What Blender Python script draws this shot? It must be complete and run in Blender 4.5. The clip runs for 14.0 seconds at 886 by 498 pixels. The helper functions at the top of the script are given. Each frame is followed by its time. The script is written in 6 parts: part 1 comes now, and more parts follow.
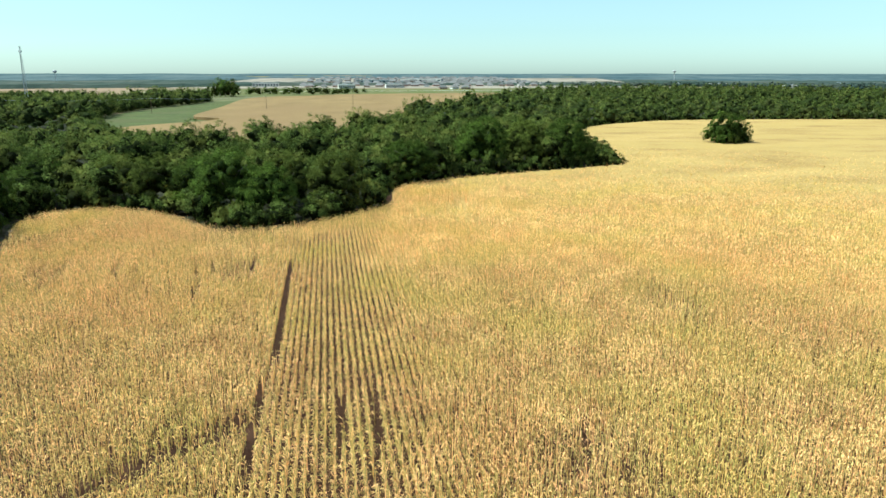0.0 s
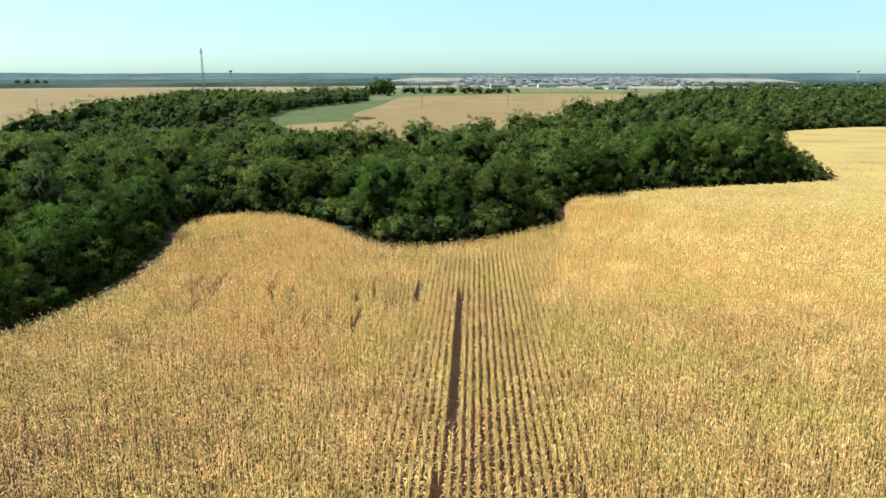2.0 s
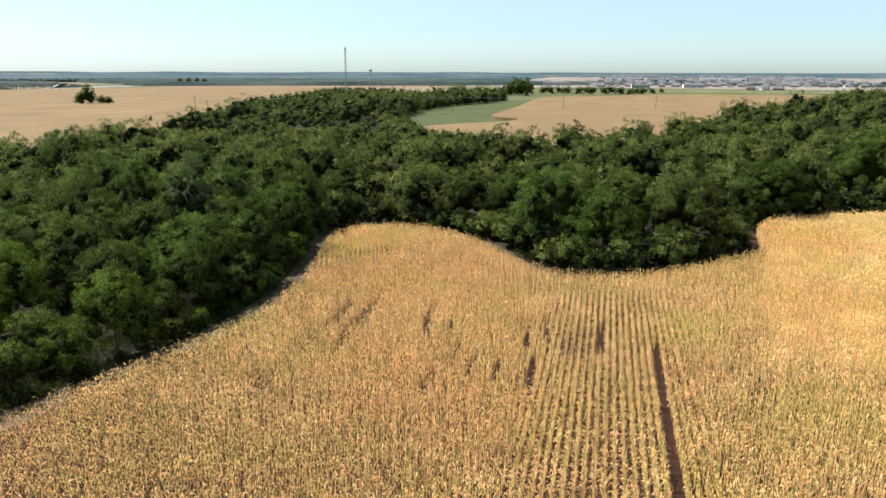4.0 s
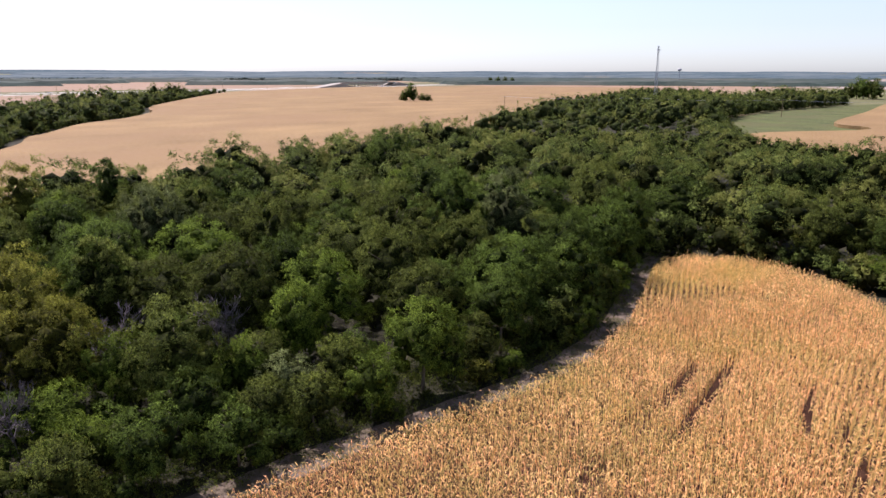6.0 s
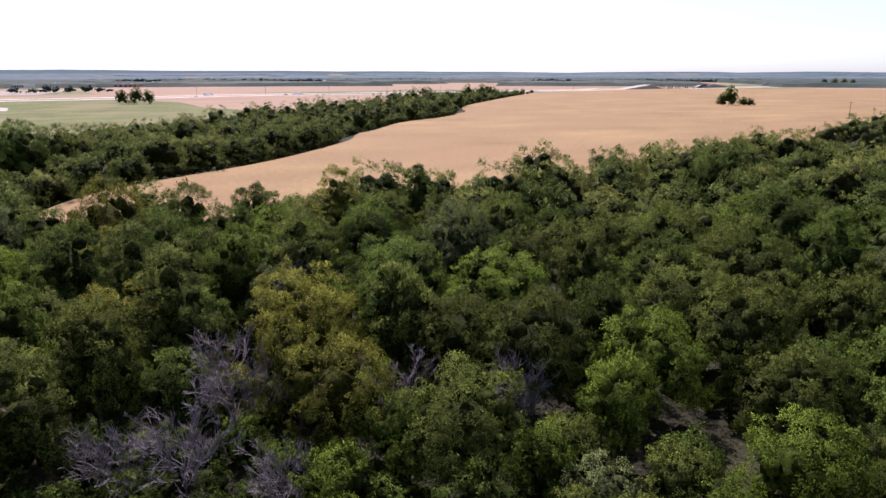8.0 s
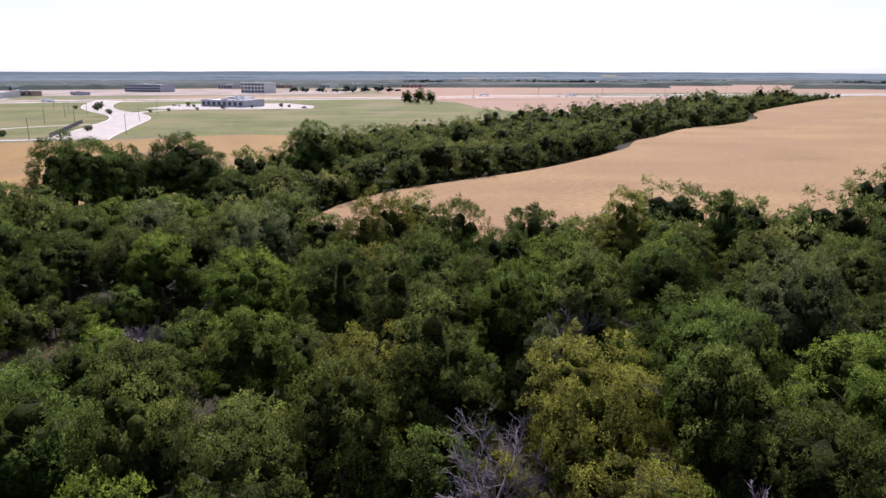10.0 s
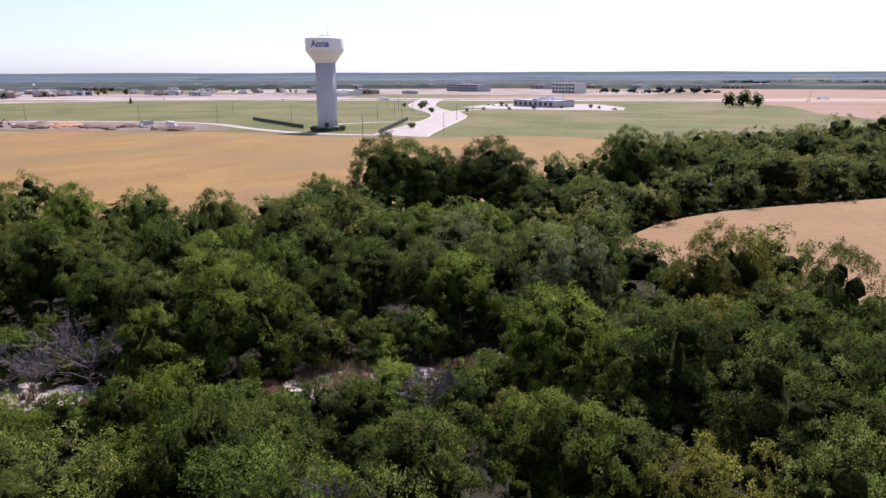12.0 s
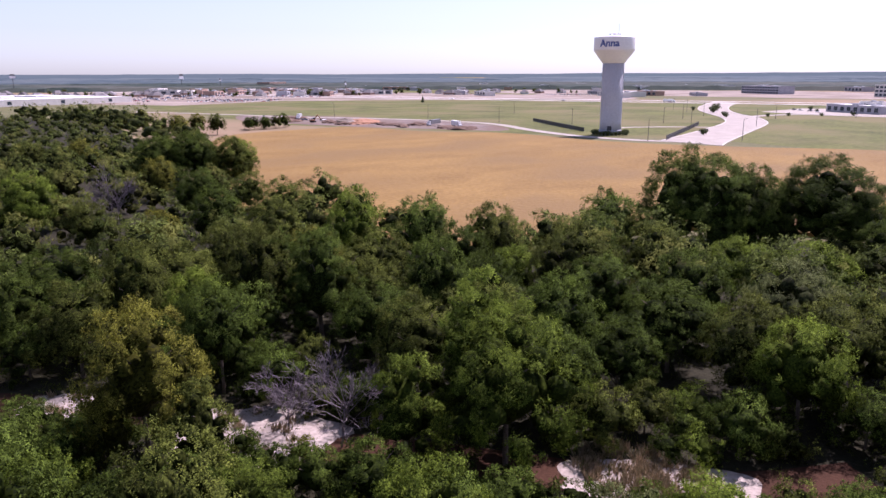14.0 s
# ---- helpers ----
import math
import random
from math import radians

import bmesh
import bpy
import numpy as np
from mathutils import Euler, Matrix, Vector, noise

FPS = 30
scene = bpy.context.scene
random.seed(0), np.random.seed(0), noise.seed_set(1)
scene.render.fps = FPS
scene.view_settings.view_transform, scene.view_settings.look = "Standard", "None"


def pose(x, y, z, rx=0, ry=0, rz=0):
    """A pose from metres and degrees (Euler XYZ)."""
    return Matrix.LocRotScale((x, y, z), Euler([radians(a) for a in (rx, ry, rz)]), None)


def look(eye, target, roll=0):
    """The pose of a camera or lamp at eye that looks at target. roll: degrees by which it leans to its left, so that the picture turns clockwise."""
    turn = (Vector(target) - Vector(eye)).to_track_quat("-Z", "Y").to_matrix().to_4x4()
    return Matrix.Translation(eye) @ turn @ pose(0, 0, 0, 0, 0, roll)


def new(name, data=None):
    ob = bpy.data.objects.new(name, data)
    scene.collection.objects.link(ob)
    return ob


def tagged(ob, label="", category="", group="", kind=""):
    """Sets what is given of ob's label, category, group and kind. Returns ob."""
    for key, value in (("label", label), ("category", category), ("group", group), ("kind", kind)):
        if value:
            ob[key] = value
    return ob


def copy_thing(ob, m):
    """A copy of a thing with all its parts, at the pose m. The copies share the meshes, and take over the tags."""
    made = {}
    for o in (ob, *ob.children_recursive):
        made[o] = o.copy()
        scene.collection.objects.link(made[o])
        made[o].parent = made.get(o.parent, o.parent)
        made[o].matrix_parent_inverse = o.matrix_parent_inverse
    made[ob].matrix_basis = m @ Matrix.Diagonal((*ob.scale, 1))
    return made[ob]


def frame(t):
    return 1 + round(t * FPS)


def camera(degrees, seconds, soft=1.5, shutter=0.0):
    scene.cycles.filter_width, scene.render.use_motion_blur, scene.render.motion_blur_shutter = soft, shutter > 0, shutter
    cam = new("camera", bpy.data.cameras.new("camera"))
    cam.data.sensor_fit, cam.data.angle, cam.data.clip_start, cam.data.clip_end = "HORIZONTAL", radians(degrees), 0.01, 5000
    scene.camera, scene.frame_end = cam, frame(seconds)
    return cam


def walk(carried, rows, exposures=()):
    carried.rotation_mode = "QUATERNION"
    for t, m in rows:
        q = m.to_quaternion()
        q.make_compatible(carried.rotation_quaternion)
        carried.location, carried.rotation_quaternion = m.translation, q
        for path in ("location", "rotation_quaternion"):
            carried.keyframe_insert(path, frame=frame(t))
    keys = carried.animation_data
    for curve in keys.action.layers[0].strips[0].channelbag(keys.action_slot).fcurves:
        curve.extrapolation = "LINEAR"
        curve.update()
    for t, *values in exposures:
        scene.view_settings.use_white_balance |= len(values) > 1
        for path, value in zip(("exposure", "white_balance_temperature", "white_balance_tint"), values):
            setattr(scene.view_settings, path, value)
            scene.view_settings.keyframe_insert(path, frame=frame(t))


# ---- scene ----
cam = camera(64.8, 14.0)
# seconds, place in metres, then yaw, pitch and roll in degrees
ROWS = [
    (0.0, 0.00, 0.00, 31.00, -0.00, -14.09, 0.00),
    (0.5, -1.40, 4.01, 31.08, 2.77, -14.10, 0.01),
    (1.0, -3.26, 8.52, 31.16, 5.97, -14.11, -0.00),
    (1.5, -5.13, 12.37, 31.20, 8.76, -14.12, -0.01),
    (2.0, -7.60, 16.64, 31.19, 11.91, -14.13, -0.02),
    (2.2, -8.59, 18.36, 31.18, 13.15, -14.13, -0.03),
    (4.3, -20.26, 32.26, 31.24, 25.50, -14.21, -0.11),
    (4.5, -21.65, 33.43, 31.25, 27.90, -14.22, -0.11),
    (5.0, -25.11, 36.37, 31.27, 34.02, -14.25, -0.11),
    (5.5, -28.78, 39.05, 31.35, 40.15, -14.23, -0.10),
    (6.0, -32.60, 41.47, 31.49, 46.31, -14.28, -0.08),
    (6.5, -36.61, 43.57, 31.63, 52.48, -14.29, -0.03),
    (7.0, -40.77, 45.30, 31.70, 58.63, -14.27, 0.01),
    (7.5, -45.07, 46.58, 31.81, 64.79, -14.22, -0.01),
    (8.0, -49.41, 47.53, 31.97, 70.28, -14.22, 0.04),
    (8.2, -51.15, 47.91, 32.03, 72.36, -14.22, 0.06),
    (10.3, -69.27, 46.18, 32.69, 95.10, -14.11, 0.08),
    (10.5, -70.91, 45.57, 32.71, 97.42, -14.10, 0.09),
    (11.0, -75.00, 44.04, 32.76, 103.59, -14.08, 0.11),
    (11.5, -79.21, 41.93, 32.83, 110.20, -14.08, 0.16),
    (12.0, -82.68, 39.74, 32.81, 116.00, -14.05, 0.18),
    (12.5, -86.33, 36.87, 32.88, 122.63, -14.02, 0.19),
    (13.0, -89.24, 34.05, 32.96, 128.41, -14.00, 0.22),
    (13.5, -92.18, 30.55, 33.04, 133.67, -13.97, 0.21),
    (14.0, -94.40, 27.21, 33.13, 138.07, -13.95, 0.18),
]
EXPOSURES = [(0.0, 0.90, 5750, -14), (2.2, 0.90, 5800, -10), (5.0, 0.84, 6150, 18), (6.5, 0.92, 6200, 31), (8.0, 0.94, 6100, 32), (11.0, 0.80, 5950, 29), (14.0, 0.82, 6000, 44)]
walk(cam, [(t, pose(x, y, z, 90 + pitch, roll, yaw)) for t, x, y, z, yaw, pitch, roll in ROWS], EXPOSURES)

# ---- light ----
SUN_YAW, SUN_UP = 92.0, 56.0
world = bpy.data.worlds.new("sky")
scene.world = world
world.use_nodes = True
wn = world.node_tree.nodes
sky = wn.new("ShaderNodeTexSky")
sky.sky_type, sky.sun_disc = "NISHITA", False
sky.sun_elevation, sky.sun_rotation = radians(SUN_UP), radians(-SUN_YAW)
sky.air_density, sky.dust_density, sky.ozone_density, sky.altitude = 0.9, 0.6, 1.4, 0
pale = wn.new("ShaderNodeHueSaturation")
pale.inputs["Saturation"].default_value = 0.58
tint = wn.new("ShaderNodeMix")
tint.data_type, tint.blend_type = "RGBA", "MULTIPLY"
tint.inputs[0].default_value, tint.inputs[7].default_value = 1.0, (0.90, 1.0, 1.03, 1)
world.node_tree.links.new(sky.outputs[0], pale.inputs["Color"])
world.node_tree.links.new(pale.outputs[0], tint.inputs[6])
world.node_tree.links.new(tint.outputs[2], wn["Background"].inputs[0])
wn["Background"].inputs[1].default_value = 0.088
sun = new("sun", bpy.data.lights.new("sun", "SUN"))
sun.data.energy, sun.data.angle, sun.data.color = 5.0, radians(0.6), (1.0, 0.95, 0.86)
sun_from = Vector((-math.sin(radians(SUN_YAW)) * math.cos(radians(SUN_UP)), math.cos(radians(SUN_YAW)) * math.cos(radians(SUN_UP)), math.sin(radians(SUN_UP))))
sun.matrix_world = look(sun_from * 600, (0, 0, 0))


# ---- materials ----
def material(name, dark, light, rough=0.85, scale=1.0, fine=8.0, island=0.0, each=0.0, metal=0.0, bump=0.0, leaf=0.0, squash=(1, 1, 1), third=None, third_scale=0.05, fourth=None, fourth_scale=0.02):
    """Two colours mixed by noise at two scales, a third one in large patches, and a random tone for each island or each object."""
    m = bpy.data.materials.new(name)
    m.use_nodes = True
    n, link = m.node_tree.nodes, m.node_tree.links.new
    bsdf = n["Principled BSDF"]
    geo = n.new("ShaderNodeNewGeometry")
    size = n.new("ShaderNodeVectorMath")
    size.operation = "MULTIPLY"
    link(geo.outputs["Position"], size.inputs[0])
    size.inputs[1].default_value = squash

    def noise_at(s, detail=3.0):
        t = n.new("ShaderNodeTexNoise")
        t.inputs["Scale"].default_value, t.inputs["Detail"].default_value = s, detail
        link(size.outputs[0], t.inputs["Vector"])
        return t.outputs["Fac"]

    def stretch(v, lo, hi):
        r = n.new("ShaderNodeMapRange")
        r.inputs[1].default_value, r.inputs[2].default_value = lo, hi
        link(v, r.inputs[0])
        return r.outputs[0]

    def mix(f, a, b):
        x = n.new("ShaderNodeMix")
        x.data_type = "RGBA"
        link(f, x.inputs[0]) if not isinstance(f, float) else None
        for v, k in ((a, 6), (b, 7)):
            if isinstance(v, tuple):
                x.inputs[k].default_value = (*v, 1)
            else:
                link(v, x.inputs[k])
        return x.outputs[2]

    grain = noise_at(fine)
    avg = n.new("ShaderNodeMath")
    avg.operation = "MULTIPLY_ADD"
    avg.inputs[1].default_value = 0.5
    half = n.new("ShaderNodeMath")
    half.operation = "MULTIPLY"
    half.inputs[1].default_value = 0.5
    link(noise_at(scale), half.inputs[0])
    link(grain, avg.inputs[0])
    link(half.outputs[0], avg.inputs[2])
    colour = mix(stretch(avg.outputs[0], 0.36, 0.64), dark, light)
    if third:
        colour = mix(stretch(noise_at(third_scale, 4.0), 0.46, 0.62), colour, third)
    if fourth:
        colour = mix(stretch(noise_at(fourth_scale, 5.0), 0.50, 0.66), colour, fourth)
    for amount, source in ((island, geo.outputs["Random Per Island"]), (each, None)):
        if amount:
            if source is None:
                source = n.new("ShaderNodeObjectInfo").outputs["Random"]
            hsv = n.new("ShaderNodeHueSaturation")
            r = n.new("ShaderNodeMapRange")
            r.inputs[3].default_value, r.inputs[4].default_value = 1 - amount, 1 + amount
            link(source, r.inputs[0])
            link(r.outputs[0], hsv.inputs["Value"])
            h = n.new("ShaderNodeMapRange")
            h.inputs[3].default_value, h.inputs[4].default_value = 0.5 + amount * 0.05, 0.5 - amount * 0.05
            link(source, h.inputs[0])
            link(h.outputs[0], hsv.inputs["Hue"])
            link(colour, hsv.inputs["Color"])
            colour = hsv.outputs[0]
    link(colour, bsdf.inputs["Base Color"])
    bsdf.inputs["Roughness"].default_value, bsdf.inputs["Metallic"].default_value = rough, metal
    if rough > 0.6:
        bsdf.inputs["Specular IOR Level"].default_value = 0.2
    if bump:
        b = n.new("ShaderNodeBump")
        b.inputs["Distance"].default_value, b.inputs["Strength"].default_value = bump, 1.0
        link(grain, b.inputs["Height"])
        link(b.outputs[0], bsdf.inputs["Normal"])
    if leaf:
        t = n.new("ShaderNodeBsdfTranslucent")
        link(colour, t.inputs[0])
        x = n.new("ShaderNodeMixShader")
        x.inputs[0].default_value = leaf
        link(bsdf.outputs[0], x.inputs[1])
        link(t.outputs[0], x.inputs[2])
        link(x.outputs[0], n["Material Output"].inputs[0])
    return m


M_LAND = material("land", (0.075, 0.08, 0.033), (0.14, 0.13, 0.06), 0.95, 0.02, 0.4, third=(0.25, 0.17, 0.11), third_scale=0.0022)
# leaf litter, its colour darkened to take in the shade below the crowns
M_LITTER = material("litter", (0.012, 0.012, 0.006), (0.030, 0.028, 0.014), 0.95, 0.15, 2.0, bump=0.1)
M_SOIL = material("soil", (0.030, 0.012, 0.006), (0.058, 0.026, 0.014), 0.95, 0.2, 4.0, bump=0.05)
M_SAND = material("sand", (0.24, 0.20, 0.17), (0.40, 0.35, 0.31), 0.95, 0.3, 3.0, bump=0.08)
M_TRACK = material("track", (0.085, 0.064, 0.048), (0.19, 0.146, 0.112), 0.95, 0.5, 4.0, bump=0.3, third=(0.075, 0.062, 0.034), third_scale=0.45)
M_GRASS = material("meadow", (0.050, 0.062, 0.016), (0.118, 0.124, 0.034), 0.95, 0.03, 0.3, bump=0.2, third=(0.128, 0.112, 0.048), third_scale=0.014)
M_DRY = material("corn_canopy", (0.148, 0.092, 0.039), (0.245, 0.160, 0.070), 0.9, 0.03, 1.0, bump=0.5, third=(0.19, 0.118, 0.054), third_scale=0.012, squash=(1, 0.5, 1))
M_CROP = material("grain_canopy", (0.150, 0.090, 0.027), (0.238, 0.150, 0.045), 0.9, 0.06, 0.9, bump=0.4, third=(0.165, 0.105, 0.038), third_scale=0.03, squash=(0.6, 1, 1))
M_CANOPY = material("corn_tops", (0.25, 0.155, 0.054), (0.44, 0.30, 0.110), 0.9, 0.06, 1.6, bump=0.5, third=(0.36, 0.245, 0.086), third_scale=0.03, squash=(0.5, 1, 1))
M_PINK = material("stubble", (0.175, 0.112, 0.074), (0.255, 0.170, 0.112), 0.95, 0.02, 0.5, third=(0.215, 0.150, 0.10), third_scale=0.006, squash=(1, 0.3, 1))
M_CORN = material("dry_corn", (0.44, 0.265, 0.092), (0.92, 0.64, 0.245), 0.7, 0.25, 3.0, island=0.62, leaf=0.22, third=(0.62, 0.45, 0.135), third_scale=0.07, fourth=(0.66, 0.41, 0.150), fourth_scale=0.028)
def foliage(name, dark, light, cell, cut=0.0, each=0.3, patch=None):
    """Leaves as small cells, each with its own tone and tilt; with a cut the leaves stand apart."""
    m = bpy.data.materials.new(name)
    m.use_nodes = True
    n, link = m.node_tree.nodes, m.node_tree.links.new
    bsdf = n["Principled BSDF"]
    geo = n.new("ShaderNodeNewGeometry")
    cells = n.new("ShaderNodeTexVoronoi")
    cells.inputs["Scale"].default_value = cell
    link(geo.outputs["Position"], cells.inputs["Vector"])
    broad = n.new("ShaderNodeTexNoise")
    broad.inputs["Scale"].default_value, broad.inputs["Detail"].default_value = 0.35, 2.0
    link(geo.outputs["Position"], broad.inputs["Vector"])
    apart = n.new("ShaderNodeSeparateColor")
    link(cells.outputs["Color"], apart.inputs[0])
    blend = n.new("ShaderNodeMath")
    blend.operation = "MULTIPLY_ADD"
    blend.inputs[1].default_value = 0.7
    link(apart.outputs[0], blend.inputs[0])
    wide = n.new("ShaderNodeMapRange")
    wide.inputs[1].default_value, wide.inputs[2].default_value, wide.inputs[4].default_value = 0.35, 0.65, 0.3
    link(broad.outputs["Fac"], wide.inputs[0])
    link(wide.outputs[0], blend.inputs[2])
    tone = n.new("ShaderNodeMix")
    tone.data_type = "RGBA"
    tone.inputs[6].default_value, tone.inputs[7].default_value = (*dark, 1), (*light, 1)
    fleck = n.new("ShaderNodeMath")
    fleck.operation = "POWER"
    fleck.inputs[1].default_value = 1.7
    link(blend.outputs[0], fleck.inputs[0])
    link(fleck.outputs[0], tone.inputs[0])
    colour = tone.outputs[2]
    if patch:
        spots = n.new("ShaderNodeTexNoise")
        spots.inputs["Scale"].default_value, spots.inputs["Detail"].default_value = 0.11, 1.0
        link(geo.outputs["Position"], spots.inputs["Vector"])
        r = n.new("ShaderNodeMapRange")
        r.inputs[1].default_value, r.inputs[2].default_value = 0.5, 0.62
        link(spots.outputs["Fac"], r.inputs[0])
        other = n.new("ShaderNodeMix")
        other.data_type = "RGBA"
        other.inputs[7].default_value = (*patch, 1)
        link(r.outputs[0], other.inputs[0])
        link(colour, other.inputs[6])
        colour = other.outputs[2]
    if each:
        hsv = n.new("ShaderNodeHueSaturation")
        r = n.new("ShaderNodeMapRange")
        r.inputs[3].default_value, r.inputs[4].default_value = 1 - each, 1 + each
        link(n.new("ShaderNodeObjectInfo").outputs["Random"], r.inputs[0])
        link(r.outputs[0], hsv.inputs["Value"])
        link(colour, hsv.inputs["Color"])
        colour = hsv.outputs[0]
    tilt = n.new("ShaderNodeVectorMath")
    tilt.operation = "MULTIPLY_ADD"
    tilt.inputs[1].default_value = (0.8, 0.8, 0.8)
    link(cells.outputs["Color"], tilt.inputs[0])
    shift = n.new("ShaderNodeVectorMath")
    shift.operation = "SUBTRACT"
    shift.inputs[1].default_value = (0.4, 0.4, 0.4)
    link(geo.outputs["Normal"], shift.inputs[0])
    link(shift.outputs[0], tilt.inputs[2])
    unit = n.new("ShaderNodeVectorMath")
    unit.operation = "NORMALIZE"
    link(tilt.outputs[0], unit.inputs[0])
    link(unit.outputs[0], bsdf.inputs["Normal"])
    link(colour, bsdf.inputs["Base Color"])
    bsdf.inputs["Roughness"].default_value, bsdf.inputs["Specular IOR Level"].default_value = 0.75, 0.04
    t = n.new("ShaderNodeBsdfTranslucent")
    link(colour, t.inputs[0])
    x = n.new("ShaderNodeMixShader")
    x.inputs[0].default_value = 0.33
    link(bsdf.outputs[0], x.inputs[1])
    link(t.outputs[0], x.inputs[2])
    last = x.outputs[0]
    if cut:
        hole = n.new("ShaderNodeMath")
        hole.operation = "GREATER_THAN"
        hole.inputs[1].default_value = cut
        link(cells.outputs["Distance"], hole.inputs[0])
        y = n.new("ShaderNodeMixShader")
        link(hole.outputs[0], y.inputs[0])
        link(last, y.inputs[1])
        link(n.new("ShaderNodeBsdfTransparent").outputs[0], y.inputs[2])
        last = y.outputs[0]
    link(last, n["Material Output"].inputs[0])
    return m


GREENS = (("green", (0.010, 0.018, 0.004), (0.165, 0.245, 0.038)), ("olive", (0.015, 0.021, 0.005), (0.215, 0.262, 0.048)), ("bright", (0.022, 0.038, 0.005), (0.250, 0.350, 0.044)),
          ("yellowing", (0.030, 0.032, 0.007), (0.315, 0.325, 0.046)), ("silvery", (0.024, 0.030, 0.012), (0.240, 0.290, 0.100)))
M_LEAF = [foliage("leaves_" + k, a, tuple(v * 0.86 for v in b), 7.6, 0.45) for k, a, b in GREENS]
# crown cores: the leaf colours scaled down, so the inner shade is painted in
M_SHADE_CORE = [foliage("shaded_crown_core_" + k, tuple(v * 0.6 for v in a), tuple(v * 0.34 for v in b), 5.0) for k, a, b in GREENS]
# hearts of the woodland crowns: inner shade painted as greens darker than the sprays
M_WOODS_SHADE = foliage("woods", (0.007, 0.011, 0.003), (0.030, 0.040, 0.007), 3.0, 0.0, 0.0, (0.025, 0.028, 0.006))
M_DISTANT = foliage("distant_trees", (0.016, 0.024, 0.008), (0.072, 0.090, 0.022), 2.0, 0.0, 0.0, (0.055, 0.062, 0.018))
M_WOODS_LEAF = foliage("wood_leaves", (0.012, 0.019, 0.005), (0.190, 0.250, 0.055), 3.6, 0.50, 0.0, (0.138, 0.152, 0.036))
# distance haze is mixed into these base colours as blue-green
M_FAR_HAZE = material("far_woods", (0.013, 0.025, 0.021), (0.034, 0.050, 0.040), 0.95, 0.012, 0.07, third=(0.060, 0.066, 0.054), third_scale=0.004, squash=(1, 0.4, 1))
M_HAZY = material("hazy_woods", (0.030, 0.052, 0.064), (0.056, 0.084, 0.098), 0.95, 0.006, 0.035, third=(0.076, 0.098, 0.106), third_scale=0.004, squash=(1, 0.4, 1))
M_BARK = material("bark", (0.08, 0.06, 0.045), (0.16, 0.13, 0.10), 0.9, 1.0, 8.0, bump=0.03)
M_DEAD = material("dead_wood", (0.085, 0.072, 0.078), (0.19, 0.162, 0.172), 0.9, 1.0, 6.0, each=0.3)
M_CONCRETE = material("concrete", (0.25, 0.225, 0.195), (0.34, 0.31, 0.275), 0.85, 0.1, 2.0, bump=0.02)
M_ASPHALT = material("road_surface", (0.42, 0.40, 0.37), (0.54, 0.52, 0.49), 0.85, 0.05, 1.0)
M_LOT = material("graded_ground", (0.19, 0.155, 0.13), (0.32, 0.27, 0.235), 0.95, 0.03, 0.3, third=(0.16, 0.13, 0.10), third_scale=0.015)
M_SITE = material("churned_ground", (0.10, 0.080, 0.070), (0.21, 0.17, 0.15), 0.95, 0.05, 0.5, bump=0.1, third=(0.13, 0.09, 0.07), third_scale=0.04)
M_WHITE = material("white_paint", (0.74, 0.74, 0.74), (0.82, 0.82, 0.81), 0.45, 0.15, 1.0)
M_GREY_PAINT = material("grey_paint", (0.42, 0.43, 0.48), (0.50, 0.51, 0.56), 0.55, 0.1, 1.0)
M_BLUE = material("blue_paint", (0.02, 0.06, 0.26), (0.03, 0.08, 0.30), 0.5, 0.5, 2.0)
M_PLINTH = material("dark_grey_paint", (0.20, 0.21, 0.24), (0.26, 0.27, 0.30), 0.6, 0.2, 2.0)
M_KERB = material("kerb_concrete", (0.46, 0.43, 0.40), (0.55, 0.52, 0.48), 0.85, 0.3, 3.0)
M_STEEL = material("galvanised_steel", (0.28, 0.29, 0.31), (0.40, 0.41, 0.43), 0.5, 1.0, 6.0, metal=0.6)
M_DARK = material("dark_metal", (0.03, 0.03, 0.035), (0.06, 0.06, 0.065), 0.6, 1.0, 6.0)
M_POLE = material("pole_timber", (0.10, 0.07, 0.05), (0.18, 0.13, 0.09), 0.9, 1.0, 6.0)
M_GLASS = material("window_glass", (0.03, 0.045, 0.06), (0.05, 0.07, 0.09), 0.12, 1.0, 3.0)
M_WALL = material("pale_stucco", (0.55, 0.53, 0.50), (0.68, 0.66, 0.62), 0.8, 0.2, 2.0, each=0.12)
M_GREYWALL = material("grey_panel", (0.30, 0.30, 0.33), (0.40, 0.40, 0.43), 0.7, 0.2, 2.0)
M_BRICK = material("brick_wall", (0.26, 0.17, 0.13), (0.40, 0.28, 0.22), 0.85, 0.2, 3.0, each=0.2)
M_ROOF = material("shingle_roof", (0.10, 0.095, 0.10), (0.18, 0.17, 0.172), 0.9, 0.3, 3.0, each=0.35)
M_WHITEROOF = material("membrane_roof", (0.66, 0.66, 0.66), (0.78, 0.78, 0.78), 0.7, 0.05, 0.6)
M_TYRE = material("tyre_rubber", (0.02, 0.02, 0.02), (0.035, 0.035, 0.035), 0.85)
M_EARTH = material("spoil", (0.085, 0.055, 0.042), (0.17, 0.115, 0.085), 0.95, 0.3, 2.0, bump=0.1)
M_RUST = material("red_earth", (0.26, 0.135, 0.085), (0.36, 0.20, 0.125), 0.95, 0.3, 2.0, bump=0.1)
M_STRAW = material("dry_grass", (0.17, 0.13, 0.075), (0.34, 0.27, 0.16), 0.9, 0.6, 3.0, island=0.4, leaf=0.15)
M_HEDGE = material("shrub", (0.04, 0.055, 0.02), (0.08, 0.10, 0.035), 0.8, 0.6, 4.0, island=0.3, leaf=0.2)


